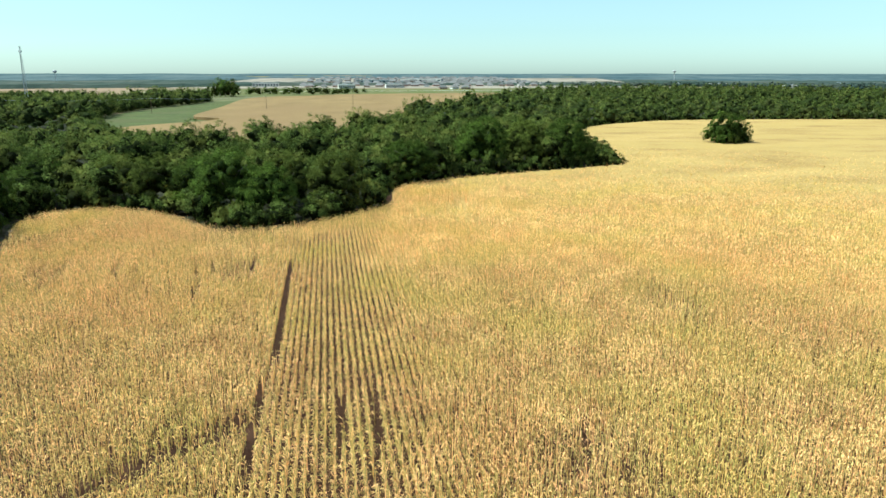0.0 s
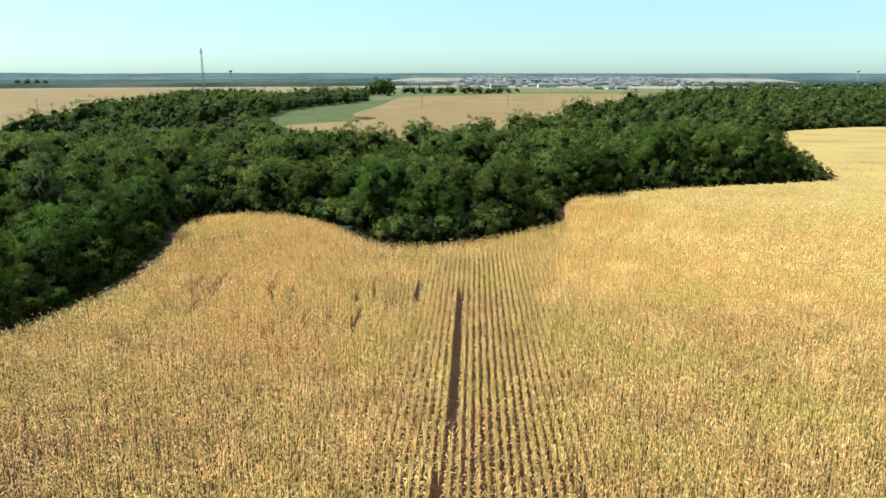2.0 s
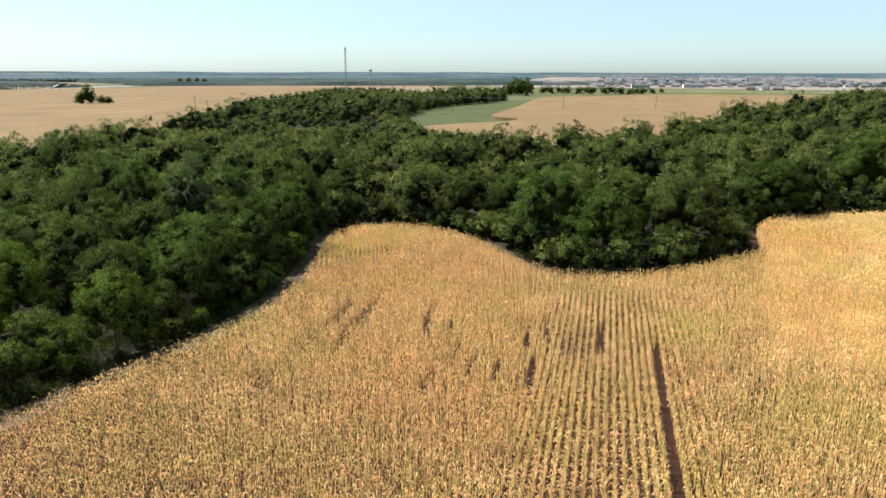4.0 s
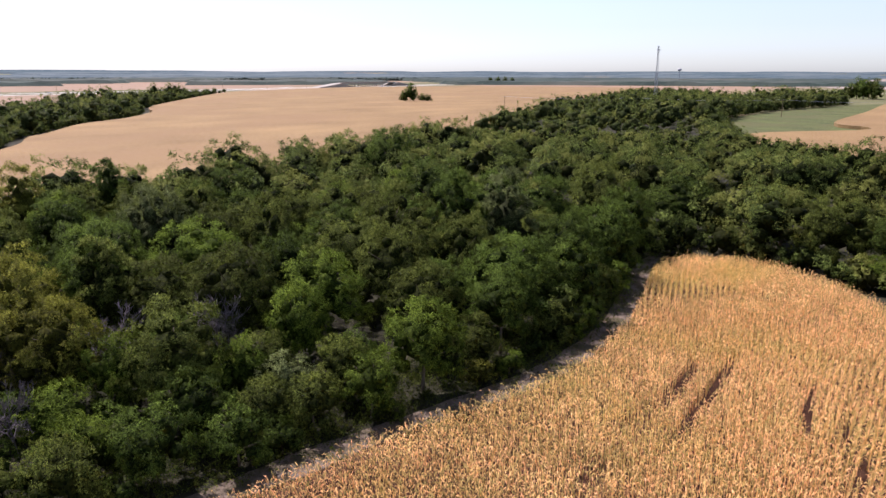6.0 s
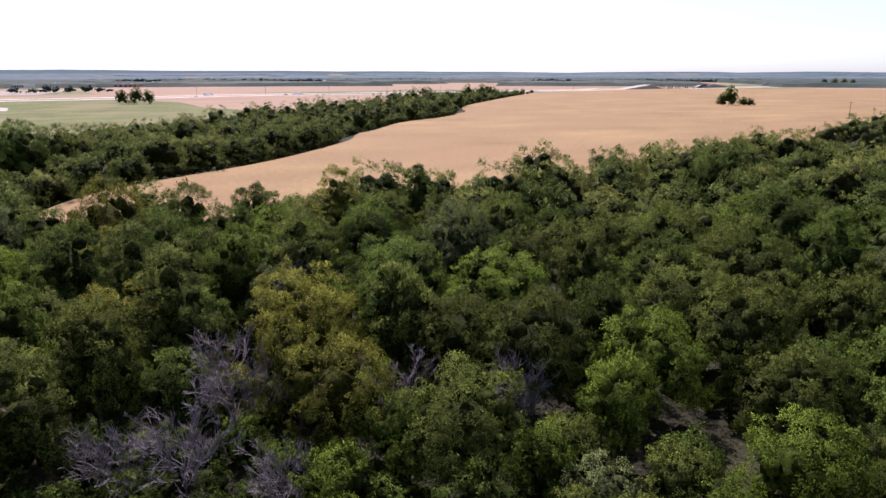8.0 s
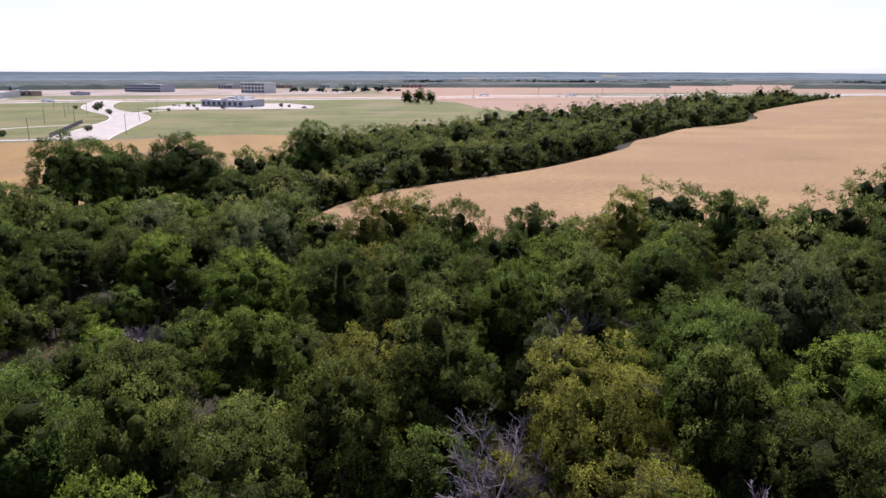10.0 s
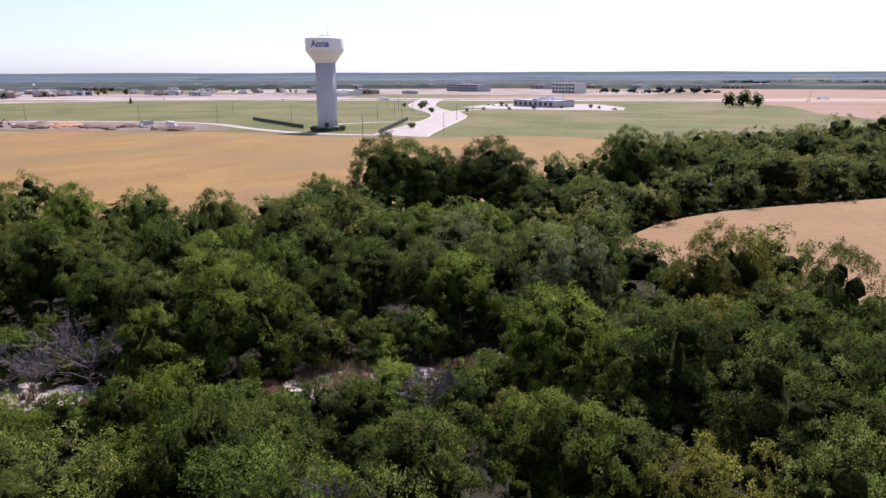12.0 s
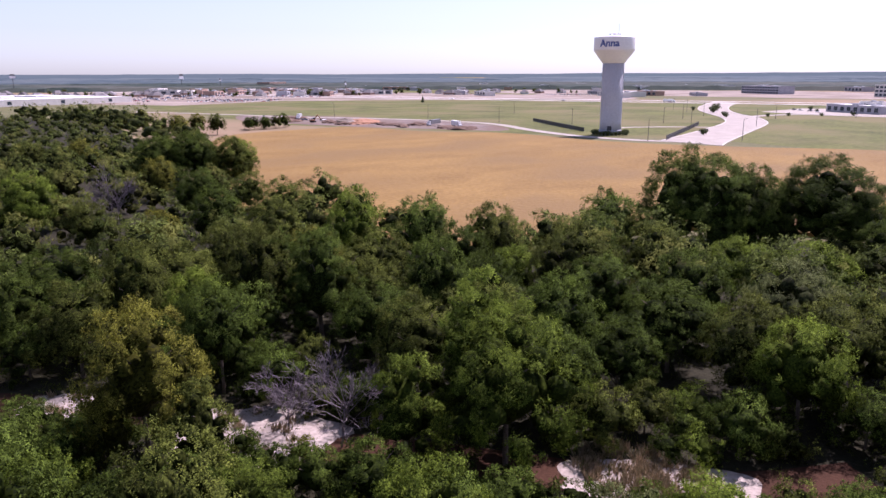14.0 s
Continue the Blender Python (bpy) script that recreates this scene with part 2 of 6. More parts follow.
# ---- helpers ----
def mesh_of(name, verts, faces, mat, smooth=False):
    me = bpy.data.meshes.new(name)
    me.from_pydata([tuple(v) for v in verts], [], [tuple(f) for f in faces])
    me.materials.append(mat)
    if smooth:
        me.shade_smooth()
    return me


def big_mesh(name, verts, tris, mat, smooth=False, first=None, normals=None):
    """A mesh from arrays of vertices and triangles, with soft normals if they are given."""
    me = bpy.data.meshes.new(name)
    verts, tris = np.asarray(verts, np.float32), np.asarray(tris, np.int32)
    me.vertices.add(len(verts))
    me.vertices.foreach_set("co", verts.ravel())
    me.loops.add(len(tris) * 3)
    me.loops.foreach_set("vertex_index", tris.ravel())
    me.polygons.add(len(tris))
    me.polygons.foreach_set("loop_start", np.arange(0, len(tris) * 3, 3, dtype=np.int32))
    me.polygons.foreach_set("use_smooth", np.full(len(tris), smooth))
    me.update(calc_edges=True)
    for m in mat if isinstance(mat, tuple) else (mat,):
        me.materials.append(m)
    if first is not None:
        me.polygons.foreach_set("material_index", np.asarray(first, np.int32))
    if normals is not None:
        me.attributes.new("custom_normal", "FLOAT_VECTOR", "POINT").data.foreach_set("vector", np.asarray(normals, np.float32).ravel())
        me.update()
    return me


def unit_rows(v):
    return v / (np.linalg.norm(v, axis=1)[:, None] + 1e-9)


def thing(name, place, label, category, group="", kind=""):
    ob = new(name)
    ob.matrix_basis = place
    return tagged(ob, label, category, group, kind)


def part(name, bm, mat, parent, label=""):
    me = bpy.data.meshes.new(name)
    bm.to_mesh(me)
    bm.free()
    me.materials.append(mat)
    ob = new(name, me)
    ob.parent = parent
    return tagged(ob, label)


def boxes(*specs, bevel=0.0):
    """One bmesh of boxes (x0, y0, z0, x1, y1, z1), with bevelled edges if asked."""
    bm = bmesh.new()
    for x0, y0, z0, x1, y1, z1 in specs:
        m = Matrix.Translation(((x0 + x1) / 2, (y0 + y1) / 2, (z0 + z1) / 2)) @ Matrix.Diagonal((x1 - x0, y1 - y0, z1 - z0, 1))
        bmesh.ops.create_cube(bm, size=1, matrix=m)
    if bevel:
        bmesh.ops.bevel(bm, geom=bm.edges[:], offset=bevel, segments=1, affect="EDGES")
    return bm


def tube(bm, a, b, r0, r1, sides=8):
    a, b = Vector(a), Vector(b)
    m = Matrix.Translation((a + b) / 2) @ (b - a).to_track_quat("Z", "Y").to_matrix().to_4x4()
    bmesh.ops.create_cone(bm, cap_ends=True, segments=sides, radius1=r0, radius2=r1, depth=(b - a).length, matrix=m)
    return bm


def turned(profile, sides=48):
    """A bmesh turned round z from (radius, height) pairs."""
    bm = bmesh.new()
    rings = [[bm.verts.new((r * math.cos(2 * math.pi * k / sides), r * math.sin(2 * math.pi * k / sides), z)) for k in range(sides)] for r, z in profile]
    for a, b in zip(rings, rings[1:]):
        for k in range(sides):
            bm.faces.new((a[k], a[(k + 1) % sides], b[(k + 1) % sides], b[k])).smooth = True
    bm.faces.new(rings[0][::-1])
    bm.faces.new(rings[-1])
    return bm


def smooth_line(points, step=4.0, closed=False):
    """Points along a smooth curve through the given ones."""
    p = [np.array(q, float) for q in points]
    n = len(p)
    out = []
    for i in range(n if closed else n - 1):
        a, b = p[i], p[(i + 1) % n]
        z = p[i - 1] if (closed or i) else a
        c = p[(i + 2) % n] if (closed or i < n - 2) else b
        k = max(1, int(np.linalg.norm(b - a) / step))
        for j in range(k):
            u = j / k
            out.append(0.5 * (2 * a + (b - z) * u + (2 * z - 5 * a + 4 * b - c) * u * u + (3 * a - z - 3 * b + c) * u ** 3))
    if not closed:
        out.append(p[-1])
    return np.array(out)


def inside(poly, x, y):
    poly = np.asarray(poly)
    hit = np.zeros(np.shape(x), bool)
    for (x0, y0), (x1, y1) in zip(poly, np.roll(poly, -1, axis=0)):
        if y0 != y1:
            hit ^= ((y0 > y) != (y1 > y)) & (x < (x1 - x0) * (y - y0) / (y1 - y0) + x0)
    return hit


def away(line, x, y):
    """The distance of points from a polyline."""
    best = np.full(np.shape(x), 1e9)
    for (x0, y0), (x1, y1) in zip(line[:-1], line[1:]):
        dx, dy = x1 - x0, y1 - y0
        u = np.clip(((x - x0) * dx + (y - y0) * dy) / (dx * dx + dy * dy + 1e-9), 0, 1)
        best = np.minimum(best, np.hypot(x - x0 - u * dx, y - y0 - u * dy))
    return best


def sheet(name, outline, z, mat, label, category, depth=0.0):
    """A flat piece of land with the outline, or a slab with sides if it has a depth."""
    n = len(outline)
    verts = [(x, y, z) for x, y in outline]
    faces = [range(n)]
    if depth:
        verts += [(x, y, z - depth) for x, y in outline]
        faces += [(k, n + k, n + (k + 1) % n, (k + 1) % n) for k in range(n)]
    ob = new(name, mesh_of(name, verts, faces, mat))
    bm = bmesh.new()
    bm.from_mesh(ob.data)
    bmesh.ops.recalc_face_normals(bm, faces=bm.faces[:])
    if sum(f.normal.z * f.calc_area() for f in bm.faces) < 0:
        bmesh.ops.reverse_faces(bm, faces=bm.faces[:])
    bm.to_mesh(ob.data)
    bm.free()
    return tagged(ob, label, category, "", "structure")


def strip(name, line, width, z, mat, label, category, thick=0.0):
    """A road or path of that width along a line."""
    line = np.asarray(line)
    d = np.gradient(line, axis=0)
    d /= np.linalg.norm(d, axis=1)[:, None] + 1e-9
    side = np.stack([-d[:, 1], d[:, 0]], 1) * (np.asarray(width, float) / 2 if np.isscalar(width) else np.asarray(width)[:, None] / 2)
    n = len(line)
    verts = [(*p, z) for p in line + side] + [(*p, z) for p in line - side]
    faces = [(k, n + k, n + k + 1, k + 1) for k in range(n - 1)]
    if thick:
        verts += [(x, y, q - thick) for x, y, q in verts]
        faces += [(k, k + 1, 2 * n + k + 1, 2 * n + k) for k in range(n - 1)] + [(n + k + 1, n + k, 3 * n + k, 3 * n + k + 1) for k in range(n - 1)]
    return tagged(new(name, mesh_of(name, verts, faces, mat)), label, category, "", "structure")

# ---- the land ----
M_LUSH = material("lush_meadow", (0.036, 0.048, 0.014), (0.092, 0.105, 0.032), 0.95, 0.05, 0.5, bump=0.4, third=(0.075, 0.075, 0.028), third_scale=0.03)
CORN_EDGE = smooth_line([(-79, -260), (-79, 0), (-78, 40), (-76.5, 58), (-75.5, 76), (-73.2, 96), (-75, 108), (-80, 124), (-86, 137), (-87, 147), (-82, 154), (-70, 154), (-58, 147), (-50, 139), (-42, 133), (-33, 135),
                         (-26, 141), (-18, 151), (-12.5, 162), (-13, 178), (-7, 194), (13, 209), (35, 220), (54, 230), (62, 240), (60, 280), (64, 340), (85, 407), (132, 452), (178, 468), (231, 470), (294, 470), (420, 480)], 2.0)
CORN = [tuple(p) for p in CORN_EDGE] + [(700, 520), (700, -260)]


def build_ground():
    radii = [0, 60, 120, 200, 300, 420, 560, 720, 900, 1100, 1350, 1650, 2000, 2400, 2850, 3300, 3750, 4150, 4500, 4800]
    sides = 96
    verts, faces = [(0, 0, 0)], []
    for i, r in enumerate(radii[1:]):
        for k in range(sides):
            a = 2 * math.pi * k / sides
            x, y = r * math.cos(a), r * math.sin(a)
            rise = max(0, (r - 2600) / 2200)
            z = rise * rise * 20 + rise * 5 * noise.noise((x / 900, y / 900, 3))
            verts.append((x, y, z))
    for k in range(sides):
        faces.append((0, 1 + k, 1 + (k + 1) % sides))
    for i in range(len(radii) - 2):
        for k in range(sides):
            a, b = 1 + i * sides, 1 + (i + 1) * sides
            faces.append((a + k, b + k, b + (k + 1) % sides, a + (k + 1) % sides))
    tagged(new("ground", mesh_of("ground", verts, faces, M_LAND, True)), "dry grassland reaching out to the horizon", "ground", "", "structure")


build_ground()
MID_FIELD = smooth_line([(-199, 18), (-222, 15), (-246, 24), (-265, 40), (-300, 74), (-358, 112), (-384, 122), (-400, 128), (-416, 140), (-470, 172), (-500, 205), (-540, 236), (-575, 255), (-600, 262), (-664, 292), (-800, 385), (-942, 488), (-1040, 590), (-1110, 760), (-1140, 900), (-1000, 1150), (-760, 1240), (-640, 1090), (-575, 900), (-455, 590), (-325, 385), (-268, 290), (-250, 229), (-235, 190), (-212, 150), (-205, 120), (-196, 85), (-183, 55)], 8.0, True)
sheet("corn_field_beyond_wood", MID_FIELD, 2.1, M_DRY, "ripe tan corn field between two belts of trees", "field", 2.0)
POLE_FIELD = smooth_line([(-170, 355), (-178, 400), (-150, 455), (-152, 480), (-178, 506), (-200, 640), (-237, 889), (-180, 980), (-120, 1062), (0, 1100), (132, 1134), (81, 940), (20, 720), (-20, 560), (-36, 430), (-45, 345), (-70, 310), (-110, 325)], 8.0, True)
sheet("corn_field_with_poles", POLE_FIELD, 2.0, M_DRY, "ripe tan field crossed by a line of poles", "field", 1.95)
CROP_FIELD = [(-170, -146), (-182, -110), (-178, -75), (-196, -62), (-224, -56), (-242, -38), (-250, -20), (-270, -16), (-296, -14), (-314, -8), (-360, -16), (-392, -6), (-425, -30), (-439, -70), (-409, -123), (-390, -176), (-392, -247), (-366, -293), (-358, -350), (-330, -356), (-268, -345), (-215, -260), (-190, -195)]
sheet("grain_field", smooth_line(CROP_FIELD, 8.0, True), 1.1, M_CROP, "orange-gold ripe grain field below the water tower", "field", 1.0)
sheet("meadow_beside_tower", [(-445, -150), (-425, -28), (-392, -4), (-372, 16), (-500, 60), (-640, 110), (-790, 55), (-880, 40), (-985, -20), (-975, -190), (-885, -455), (-810, -650), (-690, -1100), (-420, -1000), (-360, -700), (-340, -420), (-385, -300)], 0.05, M_GRASS, "rough green meadow round the water tower", "meadow")
sheet("meadow_in_wood", smooth_line([(-175, 350), (-215, 425), (-250, 520), (-262, 640), (-258, 800), (-210, 900), (-190, 640), (-165, 505), (-140, 460), (-165, 400)], 10, True), 0.07, M_LUSH, "narrow green meadow between wood and field", "meadow")
sheet("stubble_by_highway", [(-640, 115), (-760, 60), (-880, 42), (-985, -15), (-1080, 148), (-1105, 300), (-1130, 520), (-1060, 580), (-940, 480), (-800, 360)], 0.09, M_PINK, "pinkish bare stubble field beside the highway", "field")
sheet("stubble_beyond_highway", [(-1170, -60), (-1250, 200), (-1300, 600), (-1380, 1000), (-1700, 1500), (-2300, 1300), (-2500, 700), (-2400, 200), (-2100, -100), (-1500, -140)], 0.09, M_PINK, "wide pinkish stubble field beyond the highway", "field")
sheet("stubble_far", [(-1290, 1250), (-1500, 1750), (-1200, 2300), (-700, 2400), (-560, 1700), (-620, 1260), (-760, 1250), (-1000, 1160)], 0.09, M_PINK, "pinkish stubble field round the mast", "field")
sheet("stubble_south", [(-700, -1900), (-900, -1500), (-1050, -800), (-1400, -1000), (-1500, -1600), (-1200, -2300)], 0.09, M_GRASS, "dry grassy building land", "field")
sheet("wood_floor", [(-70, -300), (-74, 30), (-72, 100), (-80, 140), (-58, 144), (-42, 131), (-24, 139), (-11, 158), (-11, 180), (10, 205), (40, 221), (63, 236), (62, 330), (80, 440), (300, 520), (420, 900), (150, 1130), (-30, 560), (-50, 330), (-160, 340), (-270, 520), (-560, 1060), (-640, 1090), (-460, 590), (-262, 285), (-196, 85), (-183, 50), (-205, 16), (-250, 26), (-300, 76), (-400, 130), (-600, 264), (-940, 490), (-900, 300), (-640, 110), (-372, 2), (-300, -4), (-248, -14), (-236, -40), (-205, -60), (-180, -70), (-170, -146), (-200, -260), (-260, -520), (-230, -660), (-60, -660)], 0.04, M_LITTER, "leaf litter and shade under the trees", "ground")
TRACK = smooth_line([(-82, -60), (-80.5, 20), (-79.2, 45), (-78.4, 60), (-77.4, 75), (-76.2, 85), (-75.2, 95), (-76.2, 106), (-79.4, 118), (-85.5, 132), (-90, 142), (-92, 150)], 1.5)
TRACK_WIDTH = np.array([3.1 + 0.8 * noise.noise((x / 5, y / 5, 2)) + 0.5 * noise.noise((x / 1.6, y / 1.6, 6)) for x, y in TRACK])
strip("field_track", TRACK, TRACK_WIDTH, 0.12, M_TRACK, "pale dirt track between corn and wood", "track")
strip("field_track_edge", CORN_EDGE[CORN_EDGE[:, 0] < 60][60:], 3.0, 0.09, M_SOIL, "bare strip of soil round the corn", "soil")
sheet("corn_soil", CORN, 0.06, M_SOIL, "dark soil between the corn rows", "soil")
CREEK = smooth_line([(-100, -58), (-110, -47), (-119, -34), (-124, -25), (-132, -14), (-140, -2), (-147, 6), (-156, 12)], 3)
strip("creek_bed", CREEK, 5.0, 0.08, M_SOIL, "dark soil bed of the creek", "creek bed")


def sand_bar(x, y, rx, ry, turn, label):
    line = []
    for k in range(40):
        a = 2 * math.pi * k / 40
        q = 1 + 0.35 * noise.noise((math.cos(a) * 1.6 + x, math.sin(a) * 1.6 + y, 1)) + 0.12 * noise.noise((math.cos(a) * 6, math.sin(a) * 6 + x, 4))
        u, v = rx * q * math.cos(a), ry * q * math.sin(a)
        line.append((x + u * math.cos(turn) - v * math.sin(turn), y + u * math.sin(turn) + v * math.cos(turn)))
    sheet("sand_bar", line, 0.13, M_SAND, label, "sand")


sand_bar(-121.5, -29.5, 5.4, 8.2, 0.5, "bare pale sand bank in the dry creek")
sand_bar(-109, -48, 3.0, 4.5, 0.6, "bare pale sand bank in the dry creek")
sand_bar(-142, 0, 4.0, 8.0, 0.7, "pale sand with dry grass in the creek")


# ---- corn ----
def corn_mesh(spots, blades, length, width, seed):
    """Dry plants at spots (x, y): arching blades from low on the stalk, each folded once at its bend."""
    rng = np.random.default_rng(seed)
    n = len(spots)
    x, y = np.repeat(spots[:, 0], blades), np.repeat(spots[:, 1], blades)
    tall = np.repeat(rng.normal(1.0, 0.14, n), blades)
    k = np.tile(np.arange(blades), n)
    z0 = tall * (0.75 + 1.25 * k / blades + rng.uniform(-0.1, 0.1, n * blades))
    a = np.repeat(rng.uniform(0, math.pi, n), blades) + k * math.pi + rng.normal(0, 0.5, n * blades)
    r = length * rng.uniform(0.7, 1.15, n * blades)
    lift = rng.uniform(0.1, 0.42, n * blades)
    drop = rng.uniform(-0.45, 0.15, n * blades)
    ca, sa = np.cos(a), np.sin(a)
    w = width * rng.uniform(0.7, 1.2, n * blades)
    base = np.stack([x, y, z0], 1)
    bend_l = np.stack([x + ca * r * 0.55 - sa * w, y + sa * r * 0.55 + ca * w, z0 + lift], 1)
    bend_r = np.stack([x + ca * r * 0.55 + sa * w, y + sa * r * 0.55 - ca * w, z0 + lift + 0.03], 1)
    tip = np.stack([x + ca * r, y + sa * r, z0 + lift + drop], 1)
    verts = np.stack([base, bend_l, bend_r, tip], 1).reshape(-1, 3)
    i = np.arange(n * blades) * 4
    tris = np.concatenate([np.stack([i, i + 1, i + 2], 1), np.stack([i + 1, i + 3, i + 2], 1)])
    top = np.stack([spots[:, 0], spots[:, 1], np.full(n, 0.05)], 1)
    s = 0.035
    stalk = np.stack([top + (s, 0, 0), top + (-s, s, 0), np.stack([spots[:, 0] + rng.normal(0, 0.06, n), spots[:, 1] + rng.normal(0, 0.06, n), 2.3 * tall[::blades]], 1)], 1).reshape(-1, 3)
    j = len(verts) + np.arange(n) * 3
    return np.concatenate([verts, stalk]), np.concatenate([tris, np.stack([j, j + 1, j + 2], 1)])


ROW_TURN = radians(9.3)
GAPS = [np.array([(-24.6, 109), (-21.5, 90), (-19, 74), (-16.6, 57.5)])]
THIN = [((-29.5, 41), (-22, 51), (-17, 56.5), 1.2), ((1.0, 184), (2.2, 170), (3.5, 157), 0.5), ((4.2, 172), (5.0, 165), (5.5, 159), 0.7), ((-61.2, 111), (-60.0, 104.5), (-58.2, 95), 0.62), ((-64.2, 110), (-62.4, 101), (-62.2, 91), 0.5), ((-81, 123), (-75, 128), (-68, 138), 0.5), ((-53, 110), (-51.5, 105), (-50, 102), 0.35), ((-36, 100), (-35.5, 96), (-35, 91), 0.36), ((-38, 112), (-37, 108), (-36, 105), 0.4), ((-9.6, 61), (-8.6, 53), (-7.8, 46), 0.3), ((-7.6, 69), (-5.7, 56), (-4.8, 46), 0.3), ((-16.5, 55), (-14.5, 45), (-14, 40), 0.25), ((-31, 113), (-30.5, 108), (-30, 102), 0.4)]
THIN_LINES = [((-63.7, 108.2), (-61.6, 100), (-60.4, 91.5), 0.27), ((-60.0, 108), (-58.5, 100.4), (-57.6, 92), 0.24), ((-52.7, 110.8), (-51.4, 106), (-50.2, 101.5), 0.27), ((-49, 107.6), (-47.7, 104), (-46.4, 100), 0.24), ((-45.0, 101), (-44.6, 94), (-44.3, 87), 0.27),
              ((-42, 99), (-41.7, 96), (-41.4, 92.5), 0.24), ((-39.2, 107.5), (-38, 103), (-36.8, 98), 0.27), ((-39.2, 97), (-38.9, 94), (-38.5, 90), 0.24), ((-52.9, 88), (-52.7, 85), (-52.5, 82), 0.27)]
# inside this line, round the field's end, the rows follow the edge of the wood
RING_LINE = np.array([(-81.5, 123.5), (-75.2, 132), (-69.5, 140), (-65.5, 142), (-58, 137.5), (-47, 127), (-39, 123.5), (-30, 128.5), (-22, 134), (-9, 145), (0, 152), (3, 160), (2.5, 180)])
RING = [tuple(p) for p in CORN_EDGE[(CORN_EDGE[:, 1] > 122) & (CORN_EDGE[:, 0] < -9) & (CORN_EDGE[:, 1] < 192)]] + [tuple(p) for p in RING_LINE[::-1]]
WEST_EDGE = CORN_EDGE[(CORN_EDGE[:, 1] < 124) & (CORN_EDGE[:, 0] < -60)]


def bent(x, y):
    """Straight rows, bent towards the west until they follow the field's edge."""
    line = -75.5 - 0.1638 * (y - 75)
    near = np.clip(1 - (x - line) / 45, 0, 1)
    return x + near * near * (3 - 2 * near) * (np.interp(y, WEST_EDGE[:, 1], WEST_EDGE[:, 0]) - line) * (y < 150)


def corn_spots(gap_along, near, far, seed, behind=False):
    rng = np.random.default_rng(seed)
    c, s = math.cos(ROW_TURN), math.sin(ROW_TURN)
    u = np.arange(-420, 420, 0.76)
    v = np.arange(-60, 520, gap_along)
    uu, vv = np.meshgrid(u, v)
    uu, vv = uu.ravel(), vv.ravel()
    x, y = c * uu - s * vv, s * uu + c * vv
    x = bent(x, y)
    # what the walk can see of the field
    d = np.minimum(np.hypot(x, y), np.minimum(np.hypot(x + 14, y - 26), np.hypot(x + 30, y - 40)))
    ahead = (y > 26) & (x < 0.72 * y + 8) & (x > -100)
    if behind:
        # the part of the field under the start of the walk
        ahead = (y <= 26) & (y > -55) & (x < 75) & (x > -78)
    keep = (d >= near) & (d < far) & ahead
    x, y, vv, uu = x[keep], y[keep], vv[keep], uu[keep]
    x, y = x + rng.normal(0, 0.05, len(x)), y + rng.normal(0, 0.12, len(x))
    keep = inside(CORN, x, y)
    x, y = x[keep], y[keep]
    edge = away(CORN_EDGE[::2], x, y)
    keep = (edge > 0.5) & (rng.random(len(x)) > 0.07) & ~inside(RING, x, y) & (away(RING_LINE, x, y) > 0.5)
    keep &= away(GAPS[0], x, y) > 0.36
    for *line, wide in THIN + THIN_LINES:
        keep &= (away(np.array(line), x, y) > wide * rng.uniform(0.4, 1.3, len(x)))
    bare = np.array([noise.noise((a * 0.11, b * 0.05, 7.0)) for a, b in zip(x, y)])
    keep &= ~((bare > 0.5) & (rng.random(len(x)) < 0.35))
    return np.stack([x[keep], y[keep]], 1)


def headland_spots(gap_along, seed):
    """Rows that follow the edge of the wood, round the field's end."""
    rng = np.random.default_rng(seed)
    line = smooth_line([tuple(p) for p in CORN_EDGE[(CORN_EDGE[:, 1] > 118) & (CORN_EDGE[:, 0] < -9) & (CORN_EDGE[:, 1] < 192)][::3]], gap_along)
    d = unit_rows(np.gradient(line, axis=0))
    for _ in range(60):
        d[1:-1] = (d[:-2] + 2 * d[1:-1] + d[2:]) / 4
    side = np.stack([d[:, 1], -d[:, 0]], 1)
    out = []
    for k in range(20):
        p = line + side * (0.7 + 0.76 * k) + rng.normal(0, 0.05, line.shape)
        out.append(p[(rng.random(len(p)) > 0.05) & (away(CORN_EDGE[::2], p[:, 0], p[:, 1]) > 0.5 + 0.7 * k)])
    p = np.concatenate(out)
    return p[inside(CORN, p[:, 0], p[:, 1]) & inside(RING, p[:, 0], p[:, 1])]


near_corn = np.concatenate([corn_spots(0.27, 0, 105, 5), headland_spots(0.27, 6)])
# a patch where the plants stayed small, so that the soil shows between the rows
patch_edge = np.array([2.2 * noise.noise((x / 3, y / 3, 1.0)) for x, y in near_corn])
SMALL = [(-23, 94), (-5, 94), (-2, 62), (-17.5, 62)]
SMALL_WEST = [(-80, 115), (-76, 131), (-67, 140), (-60, 134), (-61, 110), (-70, 106)]
small = inside(SMALL, near_corn[:, 0] + patch_edge, near_corn[:, 1] + 2 * patch_edge) | (inside(SMALL_WEST, near_corn[:, 0] + patch_edge, near_corn[:, 1] + patch_edge) & ~inside(RING, near_corn[:, 0], near_corn[:, 1]))
low_corn, near_corn = near_corn[small], near_corn[~small]
under_corn = corn_spots(1.3, 0, 200, 12, True)
far_corn = corn_spots(0.64, 105, 330, 8)
fade = np.hypot(far_corn[:, 0] + 6, far_corn[:, 1] - 12)
# two pockets where the rows stand open, and the dark line inside the headland along the wood
POCKETS = [[(-14, 190), (7, 190), (6, 164), (-11, 164)], [(8, 170), (25, 166), (23, 154), (9, 157)]]


